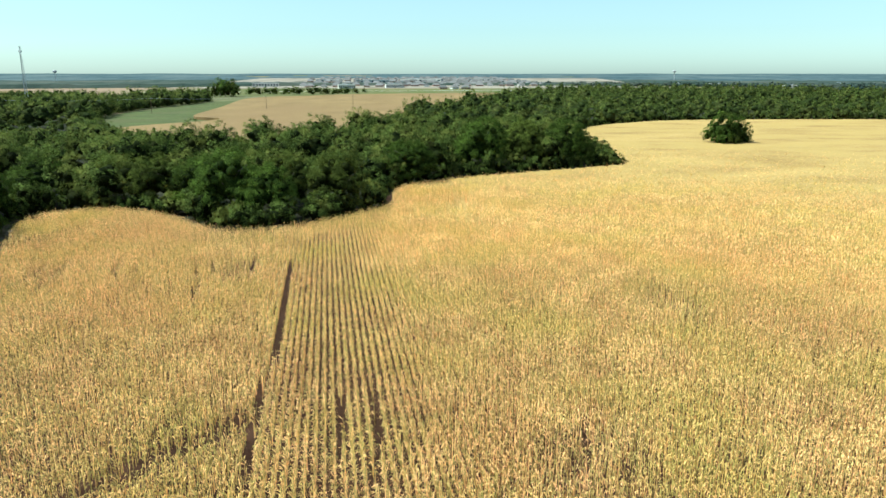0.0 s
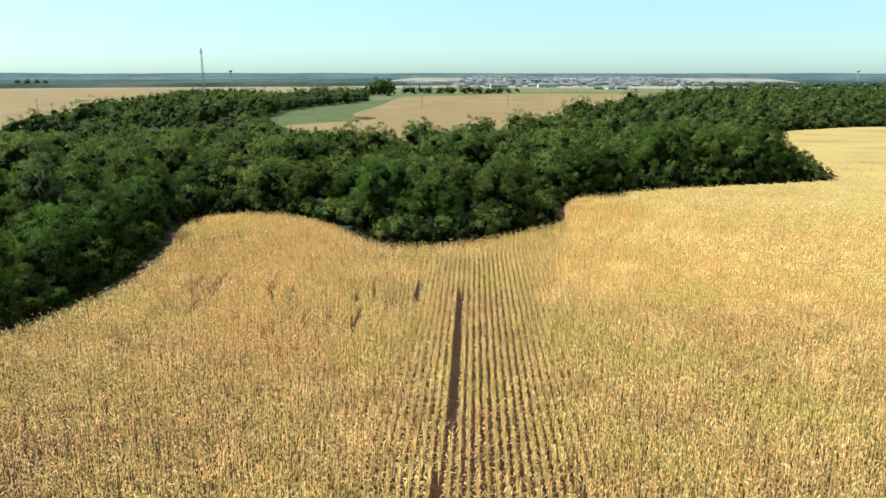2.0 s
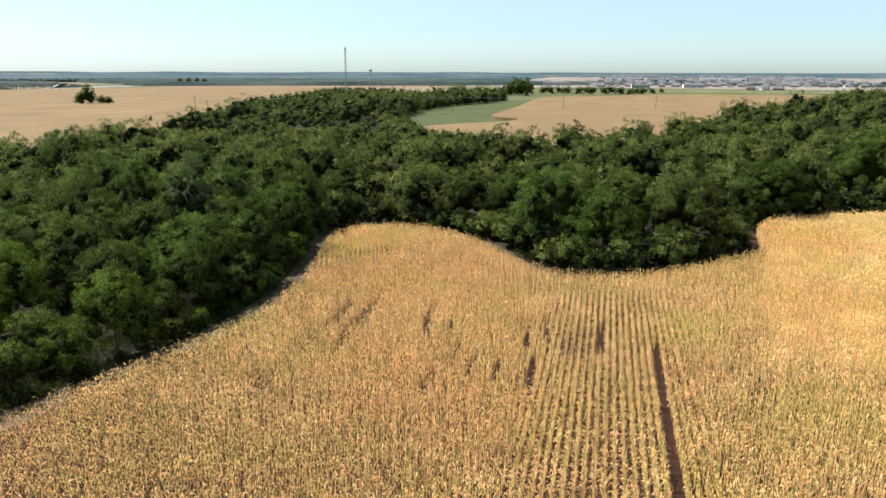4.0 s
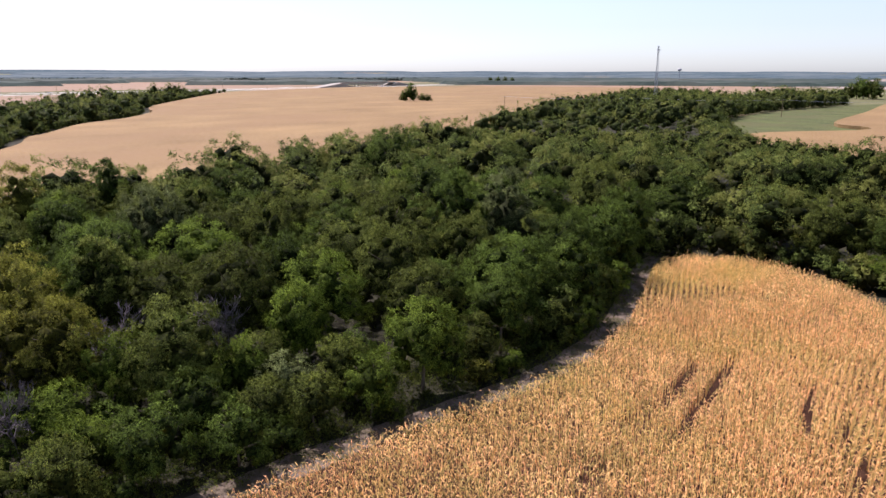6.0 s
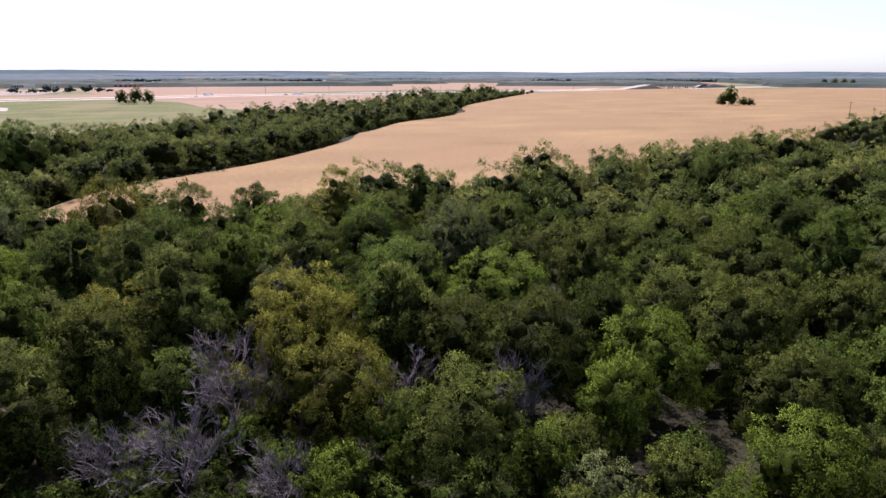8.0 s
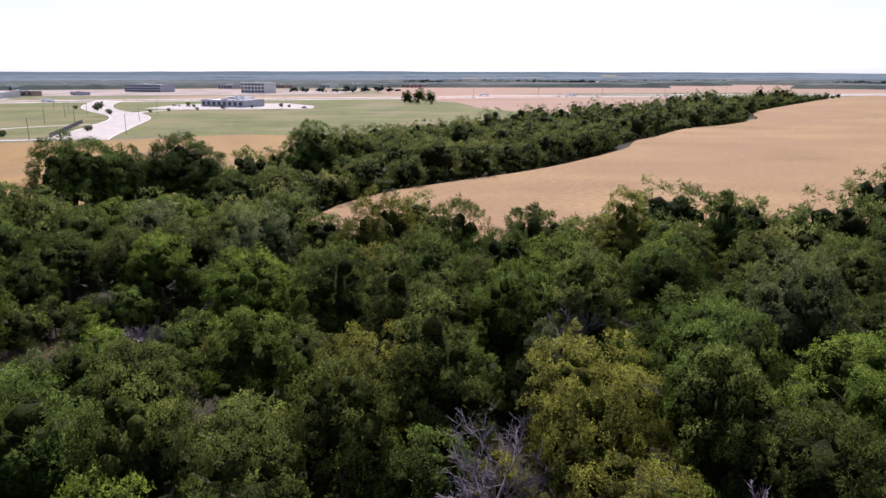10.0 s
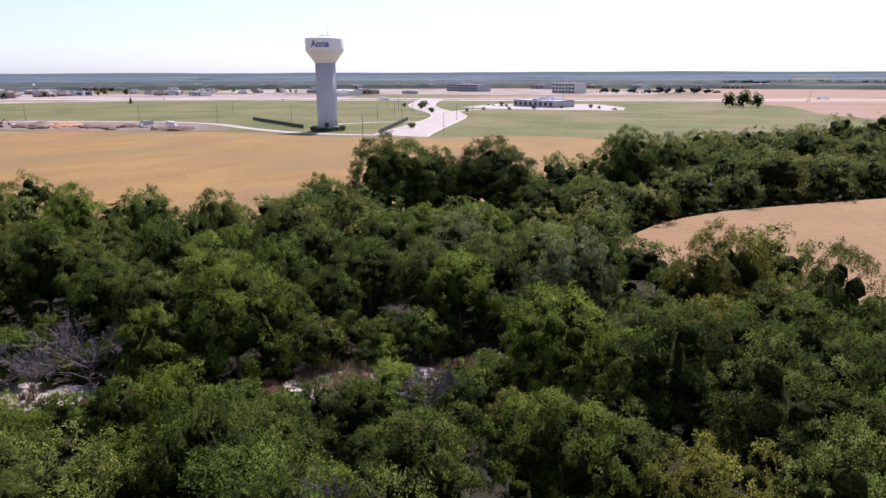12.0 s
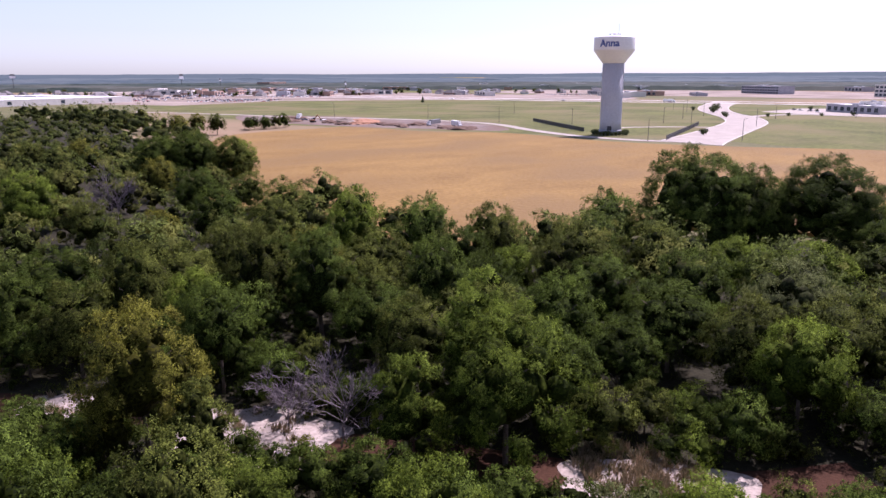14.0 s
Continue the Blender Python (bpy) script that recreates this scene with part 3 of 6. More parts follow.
def open_corn(x, y):
    """How far the closed tops give way: 1 in the pockets and along the headland's line."""
    p = 1.0 * inside(POCKETS[0], x, y) + inside(POCKETS[1], x, y)
    return np.clip(p + np.clip(1.6 - away(RING_LINE, x, y), 0, 1), 0, 1)


far_corn = far_corn[np.random.default_rng(3).random(len(far_corn)) < np.clip((300 - fade) / 130, 0, 1)]
open_rows = inside(POCKETS[0], far_corn[:, 0], far_corn[:, 1]) | inside(POCKETS[1], far_corn[:, 0], far_corn[:, 1])
low_corn = np.concatenate([low_corn, far_corn[open_rows]])
far_corn = far_corn[~open_rows]
grass = []
for side, n in ((-1.9, 760), (1.5, 220), (0.0, 60)):
    rng_grass = np.random.default_rng(abs(int(side * 10)) + 1)
    i = rng_grass.integers(1, len(TRACK) - 1, n)
    d = TRACK[i + 1] - TRACK[i - 1]
    d /= np.linalg.norm(d, axis=1)[:, None]
    grass.append(TRACK[i] + np.stack([d[:, 1], -d[:, 0]], 1) * (side + rng_grass.normal(0, 0.5, n))[:, None] + rng_grass.normal(0, 0.8, (n, 2)))
TRACK_GRASS = np.concatenate(grass)
tagged(new("corn", big_mesh("corn", *corn_mesh(near_corn, 6, 0.50, 0.034, 1), M_CORN)), "rows of ripe, dried golden corn plants", "corn", "", "stuff")
tagged(new("small_corn", big_mesh("small_corn", *corn_mesh(low_corn, 6, 0.40, 0.040, 7), M_CORN)), "smaller dry corn plants in rows with dark soil between", "corn", "", "stuff")
tagged(new("corn_under_path", big_mesh("corn_under_path", *corn_mesh(under_corn, 3, 0.7, 0.1, 9), M_CORN)), "golden corn in the near part of the field", "corn", "", "stuff")
tagged(new("distant_corn", big_mesh("distant_corn", *corn_mesh(far_corn, 4, 0.60, 0.075, 2), M_CORN)), "golden corn canopy with faint rows, further off", "corn", "", "stuff")


def corn_canopy():
    """The closed tops of the corn further off, rising out of the rows."""
    step = 2.0
    nx, ny = 216, 216
    verts = [(x, y) for y in 55 + step * np.arange(ny) for x in -12 + step * np.arange(nx)]
    p = np.array(verts)
    d = np.hypot(p[:, 0] + 6, p[:, 1] - 12)
    u = np.clip((d - 105) / 120, 0, 1)
    u = u * (1 - 0.9 * open_corn(p[:, 0], p[:, 1]))
    z = 0.1 + 1.7 * u * u * (3 - 2 * u) + u * np.array([0.22 * noise.noise((x / 4, y / 9, 0)) + 0.1 * noise.noise((x / 1.7, y / 2.5, 5)) for x, y in verts])
    ok = inside(CORN, p[:, 0], p[:, 1]) & (d > 100)
    faces = [(k, k + 1, k + nx + 1, k + nx) for j in range(ny - 1) for k in range(j * nx, j * nx + nx - 1) if ok[k] and ok[k + 1] and ok[k + nx] and ok[k + nx + 1]]
    ob = new("corn_canopy", mesh_of("corn_canopy", [(x, y, q) for (x, y), q in zip(verts, z)], faces, M_CANOPY, True))
    tagged(ob, "closed tops of the ripe corn", "corn", "", "structure")


corn_canopy()

# ---- trees ----
ICO = {}


def ball(level):
    """Unit icosphere as arrays."""
    if level not in ICO:
        bm = bmesh.new()
        bmesh.ops.create_icosphere(bm, subdivisions=level, radius=1)
        ICO[level] = (np.array([v.co[:] for v in bm.verts]), np.array([[v.index for v in f.verts] for f in bm.faces]))
        bm.free()
    return ICO[level]


def leaf_triangles(rng, p, way, size, upright):
    """One leafy spray a point, turned to face the way it is told, more or less, with its tip up or outwards."""
    n = len(p)
    face = unit_rows(way + rng.normal(0, 0.55, (n, 3)))
    tip = rng.normal(0, 0.6, (n, 3)) + (0, 0, upright) + way * 0.35
    tip = unit_rows(tip - face * (tip * face).sum(1)[:, None] * 0.8)
    side = unit_rows(np.cross(tip, face))
    L = size * rng.uniform(0.55, 1.4, n)[:, None]
    # wound so that the front looks outwards
    return np.stack([p - tip * L * 0.45 - side * L * 0.42, p - tip * L * 0.38 + side * L * 0.42, p + tip * L * 0.65], 1).reshape(-1, 3)


def crown_arrays(seed, height, spread, lobes, level, leaves, leaf_size, low=0.1, upright=0.6, tufts=9):
    """A crown in three steps: boughs over a dome, tufts over each bough, leafy sprays over each tuft, round a dark heart."""
    rng = np.random.default_rng(seed)
    bv, bf = ball(level)
    bottom = height * (0.14 + low)
    mid = bottom + 0.40 * (height - bottom)
    up, down = height - mid, mid - bottom
    lean = rng.normal(0, 0.10, 2) * spread
    vs, fs, ns, n = [], [], [], 0
    core, tuft, root = [(np.array([0, 0, mid + 0.1 * up]), spread * 0.50, up * 0.44)], [], np.array([0, 0, mid - 0.35 * down])
    for k in range(lobes):
        u = (k + 0.5) / lobes
        cz = 1 - 1.72 * u
        a = k * 2.399963 + rng.uniform(-0.5, 0.5)
        ring = math.sqrt(max(0, 1 - cz * cz)) if cz > 0 else 1 - 0.3 * cz * cz
        s = spread * rng.uniform(0.33, 0.50) * (16 / max(lobes, 8)) ** 0.33
        reach = (spread - 0.9 * s) * rng.uniform(0.88, 1.10)
        c = np.array([ring * math.cos(a) * reach + lean[0] * cz, ring * math.sin(a) * reach + lean[1] * cz, mid + cz * ((up - 0.8 * s) * rng.uniform(0.84, 1.04) if cz > 0 else down)])
        c[2] = max(c[2], 0.6 * s)
        tall = s * min(1.1, 0.55 + 0.45 * up / spread)
        core.append((c + (root - c) * 0.10, s * 0.49, tall * 0.44))
        out = unit_rows((c - root)[None])[0]
        w = unit_rows(rng.normal(0, 0.75, (tufts, 3)) + out * 0.9 + (0, 0, 0.35))
        for d in w:
            tuft.append((c + d * np.array([s, s, tall]) * rng.uniform(0.55, 0.98), s * rng.uniform(0.30, 0.50), d, out))
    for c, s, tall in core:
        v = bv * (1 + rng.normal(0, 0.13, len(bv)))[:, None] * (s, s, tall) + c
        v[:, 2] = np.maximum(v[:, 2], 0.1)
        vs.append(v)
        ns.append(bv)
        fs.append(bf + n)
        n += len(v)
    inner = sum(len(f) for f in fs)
    share = np.array([t[1] for t in tuft]) ** 2
    share = np.maximum(1, (leaves * share / share.sum()).round().astype(int))
    for (c, s, d, out), per in zip(tuft, share):
        e = unit_rows(rng.normal(0, 0.8, (per, 3)) + d * 0.7 + (0, 0, 0.25))
        p = c + e * s * rng.uniform(0.35, 1.1, per)[:, None] * (1, 1, 0.85)
        way = unit_rows(e * 0.42 + d * 0.40 + out * 0.50 + (0, 0, 0.06))
        tri = leaf_triangles(rng, p, way, leaf_size, upright)
        tri[:, 2] = np.maximum(tri[:, 2], 0.05)
        vs.append(tri)
        ns.append(np.repeat(unit_rows(way + rng.normal(0, 0.14, (per, 3))), 3, axis=0))
        fs.append((n + np.arange(per * 3)).reshape(-1, 3))
        n += len(tri)
    fs = np.concatenate(fs)
    return np.concatenate(vs), fs, (np.arange(len(fs)) >= inner).astype(np.int32), np.concatenate(ns)


def lumpy_crown(seed, height, spread, level, leaves, leaf_size):
    """A crown further off: a few rounded boughs under a coat of leafy sprays."""
    return crown_arrays(seed, height, spread, (3, 4, 6)[level], 1, leaves, leaf_size, -0.12, 0.35, (2, 3, 4)[level])


def bare_tube(bm, a, b, r0, r1):
    """A three-sided twig with open ends."""
    q = (b - a).to_track_quat("Z", "Y")
    rings = [[bm.verts.new(p + q @ Vector((r * math.cos(k * 2.094), r * math.sin(k * 2.094), 0))) for k in range(3)] for p, r in ((a, r0), (b, r1))]
    for k in range(3):
        bm.faces.new((rings[0][k], rings[0][(k + 1) % 3], rings[1][(k + 1) % 3], rings[1][k]))


def trunk_mesh(name, seed, height, spread, mat, limbs=5, twigs=0, thick=0.02):
    """A tapered trunk with limbs, and with bare twigs if it is dead."""
    rng = random.Random(seed)
    bm = bmesh.new()
    r = height * thick
    top = Vector((rng.uniform(-0.4, 0.4), rng.uniform(-0.4, 0.4), height * 0.62))
    tube(bm, (0, 0, 0.0), top * 0.5, r, r * 0.75, 7)
    tube(bm, top * 0.5, top, r * 0.75, r * 0.4, 6)

    def twig(a, way, length, thickness, left):
        b = a + way * length
        bare_tube(bm, a, b, max(0.018, thickness), max(0.014, thickness * 0.5))
        if left:
            for _ in range(4 if twigs else 2):
                w = (way + Vector([rng.gauss(0, 0.55) for _ in range(3)]) + Vector((0, 0, 0.15))).normalized()
                twig(a.lerp(b, rng.uniform(0.45, 1.0)), w, length * rng.uniform(0.5, 0.75), thickness * 0.5, left - 1)

    for k in range(limbs):
        a = k * 2.4 + rng.uniform(-0.4, 0.4)
        base = top * rng.uniform(0.35, 1.0)
        w = Vector((math.cos(a), math.sin(a), rng.uniform(0.5, 1.3))).normalized()
        twig(base, w, spread * rng.uniform(0.55, 0.8), r * 0.4, twigs)
    me = bpy.data.meshes.new(name)
    bm.to_mesh(me)
    bm.free()
    me.materials.append(mat)
    return me


# height, crown radius, boughs, leafy sprays, their size, bare stem below
SIZES = {"grand": (20.0, 10.0, 38, 12500, 0.68, -0.06), "tall": (13.0, 6.0, 25, 5800, 0.50, -0.04), "slim": (14.0, 4.0, 20, 5200, 0.50, -0.08), "middle": (10.0, 4.5, 18, 3700, 0.46, 0.04), "low": (6.0, 3.2, 12, 1800, 0.42, -0.02), "bush": (3.0, 1.9, 8, 800, 0.34, -0.08), "lone": (13.0, 6.0, 16, 2200, 0.85, -0.08), "far": (13.0, 6.0, 8, 380, 1.5, -0.12)}
LABELS = {"grand": "very broad tall green tree at the edge of the wood", "tall": "tall broad-crowned green tree in the creek-side wood", "slim": "tall narrow green tree in the creek-side wood", "middle": "medium-sized round-crowned tree in the creek-side wood", "low": "low bushy tree at the edge of the wood", "bush": "small green bush at the edge of the wood", "lone": "green tree", "far": "green tree"}
TONES = ("deep green", "olive green", "bright green", "yellowing green", "silvery green")
MODELS = {}


def tree_meshes(size, tone, variant):
    key = (size, tone, variant)
    if key not in MODELS:
        h, s, lobes, leaves, leaf, low = SIZES[size]
        if (size, variant) not in MODELS:
            seed = variant * 7 + 11 * list(SIZES).index(size)
            MODELS[(size, variant)] = (crown_arrays(seed, h, s, lobes - 2 * (variant % 2), 1, leaves, leaf, low, 0.25 + 0.3 * variant), trunk_mesh("trunk", seed, h, s, M_BARK))
        arrays, trunk = MODELS[(size, variant)]
        MODELS[key] = (big_mesh("crown", arrays[0], arrays[1], (M_SHADE_CORE[tone], M_LEAF[tone]), True, arrays[2], arrays[3]), trunk)
    return MODELS[key]


def plant_tree(x, y, size, tone, variant, turn, scale, z=0.05, label="", tall=None):
    """A tree of a size class; scale widens it, tall (or else scale) stretches it upwards."""
    crown, trunk = tree_meshes(size, tone, variant)
    name = {"bush": "bush", "low": "small_tree"}.get(size, "tree")
    t = thing(name, Matrix.Translation((x, y, z)) @ Matrix.Rotation(turn, 4, "Z") @ Matrix.Diagonal((scale, scale, tall or scale, 1)), label or LABELS[size].replace("green", TONES[tone]), "bush" if size == "bush" else "tree", "trees of the wood")
    for name, me in (("trunk", trunk), ("crown", crown)):
        new(name, me).parent = t
    return t


def stand(members):
    """Trees with their own place, height, crown radius and tone."""
    for k, (x, y, h, r, tone) in enumerate(members):
        size = "grand" if r > 7.5 else "bush" if h < 4 else "low" if h < 8.5 else "slim" if r < 0.31 * h else "tall" if h > 11.5 else "middle"
        plant_tree(x, y, size, tone, (k * 5 + int(abs(x))) % 4, 1.7 * k + x, r / SIZES[size][1], tall=h / SIZES[size][0])


# the trees that can be told apart: x, y, height, crown radius, tone
BY_CREEK = [(-135, -10, 14.0, 6.6, 2), (-128, -15, 11.4, 3.3, 2), (-138, -17, 15.3, 4.2, 2), (-118, 0, 11.6, 4.2, 2), (-134, -52, 15.5, 5.2, 1), (-138, -44, 16.2, 4.8, 0), (-112, -31, 15.3, 5.6, 3), (-114, -24, 10.4, 2.7, 1), (-155, -3, 3.2, 3.2, 2), (-107, -12, 12.6, 4.2, 1),
            (-112, 9, 14.0, 4.6, 0), (-132, 4, 5.6, 3.0, 4), (-129, -46, 9.5, 4.8, 0), (-149, -35, 14.4, 5.0, 0), (-123, -40, 13.0, 4.6, 0), (-145, -22, 12.0, 4.6, 1), (-153, -18, 12.5, 4.5, 0), (-121, -58, 14.5, 5.5, 1)]
BY_GRAIN = [(-214, -35, 20.2, 11.0, 0), (-227, -19, 18.8, 11.5, 0), (-219, -28, 17.0, 7.6, 0), (-268, 2, 19.0, 9.0, 0), (-216, -3, 12.2, 6.4, 0), (-223, 5, 12.0, 6.2, 1), (-204, -47, 11.6, 6.0, 0), (-166, -58, 14.4, 5.2, 0), (-171, -46, 13.6, 5.0, 1), (-158, -66, 15.0, 5.0, 2), (-150, -76, 14.0, 5.4, 1),
            (-168, -29, 13.6, 6.2, 1), (-191, -17, 10.4, 6.0, 2), (-197, -8, 10.2, 5.4, 2), (-172, -14, 12.6, 5.6, 0), (-163, -11, 10.4, 6.2, 0), (-159, 5, 11.5, 4.8, 2), (-182, -36, 12.0, 5.4, 0), (-187, -28, 11.5, 5.0, 1), (-276, 10, 17.0, 7.0, 1)]
MIDDLE_WOOD = [(-161, 18, 15.7, 5.8, 4), (-168, 20, 16.2, 3.5, 0), (-146, 21, 12.4, 5.8, 2), (-138, 33, 15.8, 4.4, 0), (-132, 41, 15.4, 4.4, 1), (-122, 29, 14.2, 4.4, 2), (-117, 21, 13.3, 4.0, 1), (-108, 25, 13.6, 4.4, 1), (-120, 45, 15.2, 4.4, 1), (-113, 38, 13.4, 4.4, 1),
               (-109, 55, 13.4, 4.2, 3), (-103, 34, 13.6, 4.2, 1), (-134, 51, 14.6, 3.4, 2), (-125, 54, 11.6, 2.4, 4), (-145, 44, 14.0, 5.0, 0), (-150, 30, 12.5, 4.6, 1), (-98, 28, 12.5, 4.4, 2)]
FIELD_SIDE = [(-165, 35, 16.6, 6.2, 3), (-165, 46, 15.6, 5.4, 1), (-165, 56, 15.2, 4.6, 1), (-169, 71, 15.6, 4.8, 3), (-173, 87, 16.0, 3.8, 0), (-137, 60, 15.6, 4.8, 1), (-116, 66, 14.5, 4.2, 0), (-168, 153, 17.6, 6.8, 0), (-132, 79, 15.8, 5.4, 4), (-134, 127, 13.4, 4.2, 2),
              (-105, 113, 18.6, 4.6, 0), (-117, 79, 13.0, 6.6, 2), (-113, 66, 14.2, 3.6, 1), (-120, 103, 12.2, 5.8, 0), (-121, 92, 13.8, 4.4, 1), (-150, 72, 13.5, 5.2, 0), (-148, 92, 14.0, 5.6, 1), (-160, 106, 14.0, 5.6, 0), (-159, 41, 12.6, 5.4, 1)]
FIELD_FRONT = [(-158, 52, 13.0, 5.4, 0), (-160, 63, 13.0, 5.2, 1), (-164, 79, 12.4, 4.8, 1), (-173, 29, 9.6, 4.4, 0), (-155, 73, 12.0, 4.8, 2), (-169, 39, 9.0, 4.2, 1), (-170, 51, 8.6, 4.0, 0), (-172, 62, 8.8, 4.2, 1), (-178, 79, 9.0, 4.4, 0)]
BY_SOUTH = [(-183, -187, 16.4, 8.2, 0), (-173, -192, 15.6, 7.8, 0), (-193, -182, 14.6, 7.6, 1)]
BY_TRACK = [(-97, 61, 8.3, 3.2, 2), (-90, 70, 7.4, 3.0, 2), (-84.5, 78, 7.2, 2.9, 1), (-87, 105, 12.4, 6.4, 0), (-88, 91, 11.3, 4.6, 1), (-104, 151, 16.4, 7.0, 1), (-91, 121, 12.6, 5.6, 0), (-93, 78, 10.6, 3.4, 2), (-100, 119, 17.0, 4.4, 4), (-100, 96, 12.5, 5.4, 1), (-108, 86, 12.0, 5.0, 0), (-107, 137, 14.5, 6.0, 0), (-98, 108, 13.0, 5.0, 1), (-82.2, 98, 10.5, 4.4, 0), (-83, 112, 11.2, 4.6, 0), (-89.5, 130, 12.4, 5.0, 0), (-95, 143, 13.0, 5.4, 0)]
BY_BULGE = [(-46, 149, 15.8, 7.4, 0), (-37, 147, 13.0, 6.0, 0), (-59, 157, 5.6, 4.2, 2), (-96, 166, 11.6, 7.2, 0), (-80, 173, 11.8, 7.4, 1), (-24, 158, 14.2, 7.2, 1), (-10, 199, 12.8, 8.2, 0), (12, 224, 17.4, 8.6, 0), (26, 232, 16.4, 8.0, 1), (42, 236, 16.0, 8.4, 0), (-55, 160, 13.5, 6.8, 0), (-68, 163, 12.5, 6.4, 1), (-36, 160, 14.0, 7.0, 1)]
STANDS = BY_CREEK + BY_GRAIN + BY_SOUTH + MIDDLE_WOOD + FIELD_SIDE + FIELD_FRONT + BY_TRACK + BY_BULGE


def apart_from_stands(x, y, room):
    ok = np.ones(np.shape(x), bool)
    for a, b, _, r, _ in STANDS:
        ok &= np.hypot(x - a, y - b) > 0.74 * r + room
    return ok


WOOD = [(-84, -300), (-83, 30), (-80.5, 58), (-79.3, 76), (-77.6, 94), (-78.6, 108), (-83.5, 124), (-90, 137), (-92.5, 148), (-85, 158), (-70, 158), (-56, 151), (-48, 143), (-41, 138), (-33, 140), (-28, 145), (-21, 154), (-16, 163), (-17, 180), (-10, 198), (12, 214), (35, 225), (54, 234), (59, 242), (56, 280), (60, 345), (82, 412), (130, 458), (178, 474), (231, 476), (294, 476), (360, 482),
        (520, 620), (700, 900), (560, 1250), (250, 1300), (140, 1140), (86, 940), (24, 720), (-16, 560), (-32, 430), (-42, 340), (-70, 305), (-110, 320), (-165, 350), (-215, 435), (-250, 525), (-265, 640), (-262, 800), (-300, 900), (-420, 900), (-560, 1070), (-640, 1060), (-570, 885), (-450, 580), (-322, 375), (-264, 282), (-246, 222), (-230, 185), (-208, 148), (-201, 118), (-191, 84), (-179, 50), (-196, 14),
        (-222, 11), (-248, 19), (-268, 36), (-302, 68), (-360, 107), (-400, 122), (-470, 167), (-540, 230), (-600, 256), (-664, 286), (-800, 378), (-942, 482), (-1000, 530), (-985, 460), (-880, 330), (-740, 225), (-640, 165), (-560, 90), (-430, 30), (-372, 5), (-310, 0), (-285, -8), (-262, -10), (-245, -12), (-238, -34), (-222, -50), (-204, -56), (-182, -66), (-186, -108), (-174, -146), (-194, -195), (-214, -250), (-245, -330), (-262, -520), (-235, -660), (-60, -660)]


def scatter(outline, classes, seed, ok, box=None):
    """Places for trees, the broadest first, that keep their distance from each other."""
    rng = np.random.default_rng(seed)
    outline = np.asarray(outline)
    lo, hi = box or (outline.min(0), outline.max(0))
    cells, out = {}, []
    for size, gap, tries in classes:
        p = rng.uniform(lo, hi, (tries, 2))
        p = p[inside(outline, p[:, 0], p[:, 1])]
        p = p[ok(p[:, 0], p[:, 1], size)]
        for x, y in p:
            i, j = int(x // 14), int(y // 14)
            if all((x - a) ** 2 + (y - b) ** 2 > ((gap + g) / 2) ** 2 for di in (-1, 0, 1) for dj in (-1, 0, 1) for a, b, g in cells.get((i + di, j + dj), ())):
                cells.setdefault((i, j), []).append((x, y, gap))
                out.append((x, y, size))
    return out


EDGE = np.array(WOOD[:34])
DEAD = [(-106, 49, 10.5, 4.4), (-99, 45, 6.5, 4.2), (-102, 40, 5.5, 3.6), (-99, 72.5, 9.6, 3.2), (-103, 63, 8.5, 2.8), (-133, 57, 13.2, 3.6), (-117, 14, 7, 2.6), (-126, -22, 7.5, 4.2), (-124, -28, 6.0, 3.0), (-95, 52, 6.5, 2.6), (-137, 12, 7, 2.6), (-144, -140, 9.0, 6.0), (-139, -133, 8.0, 5.0)]


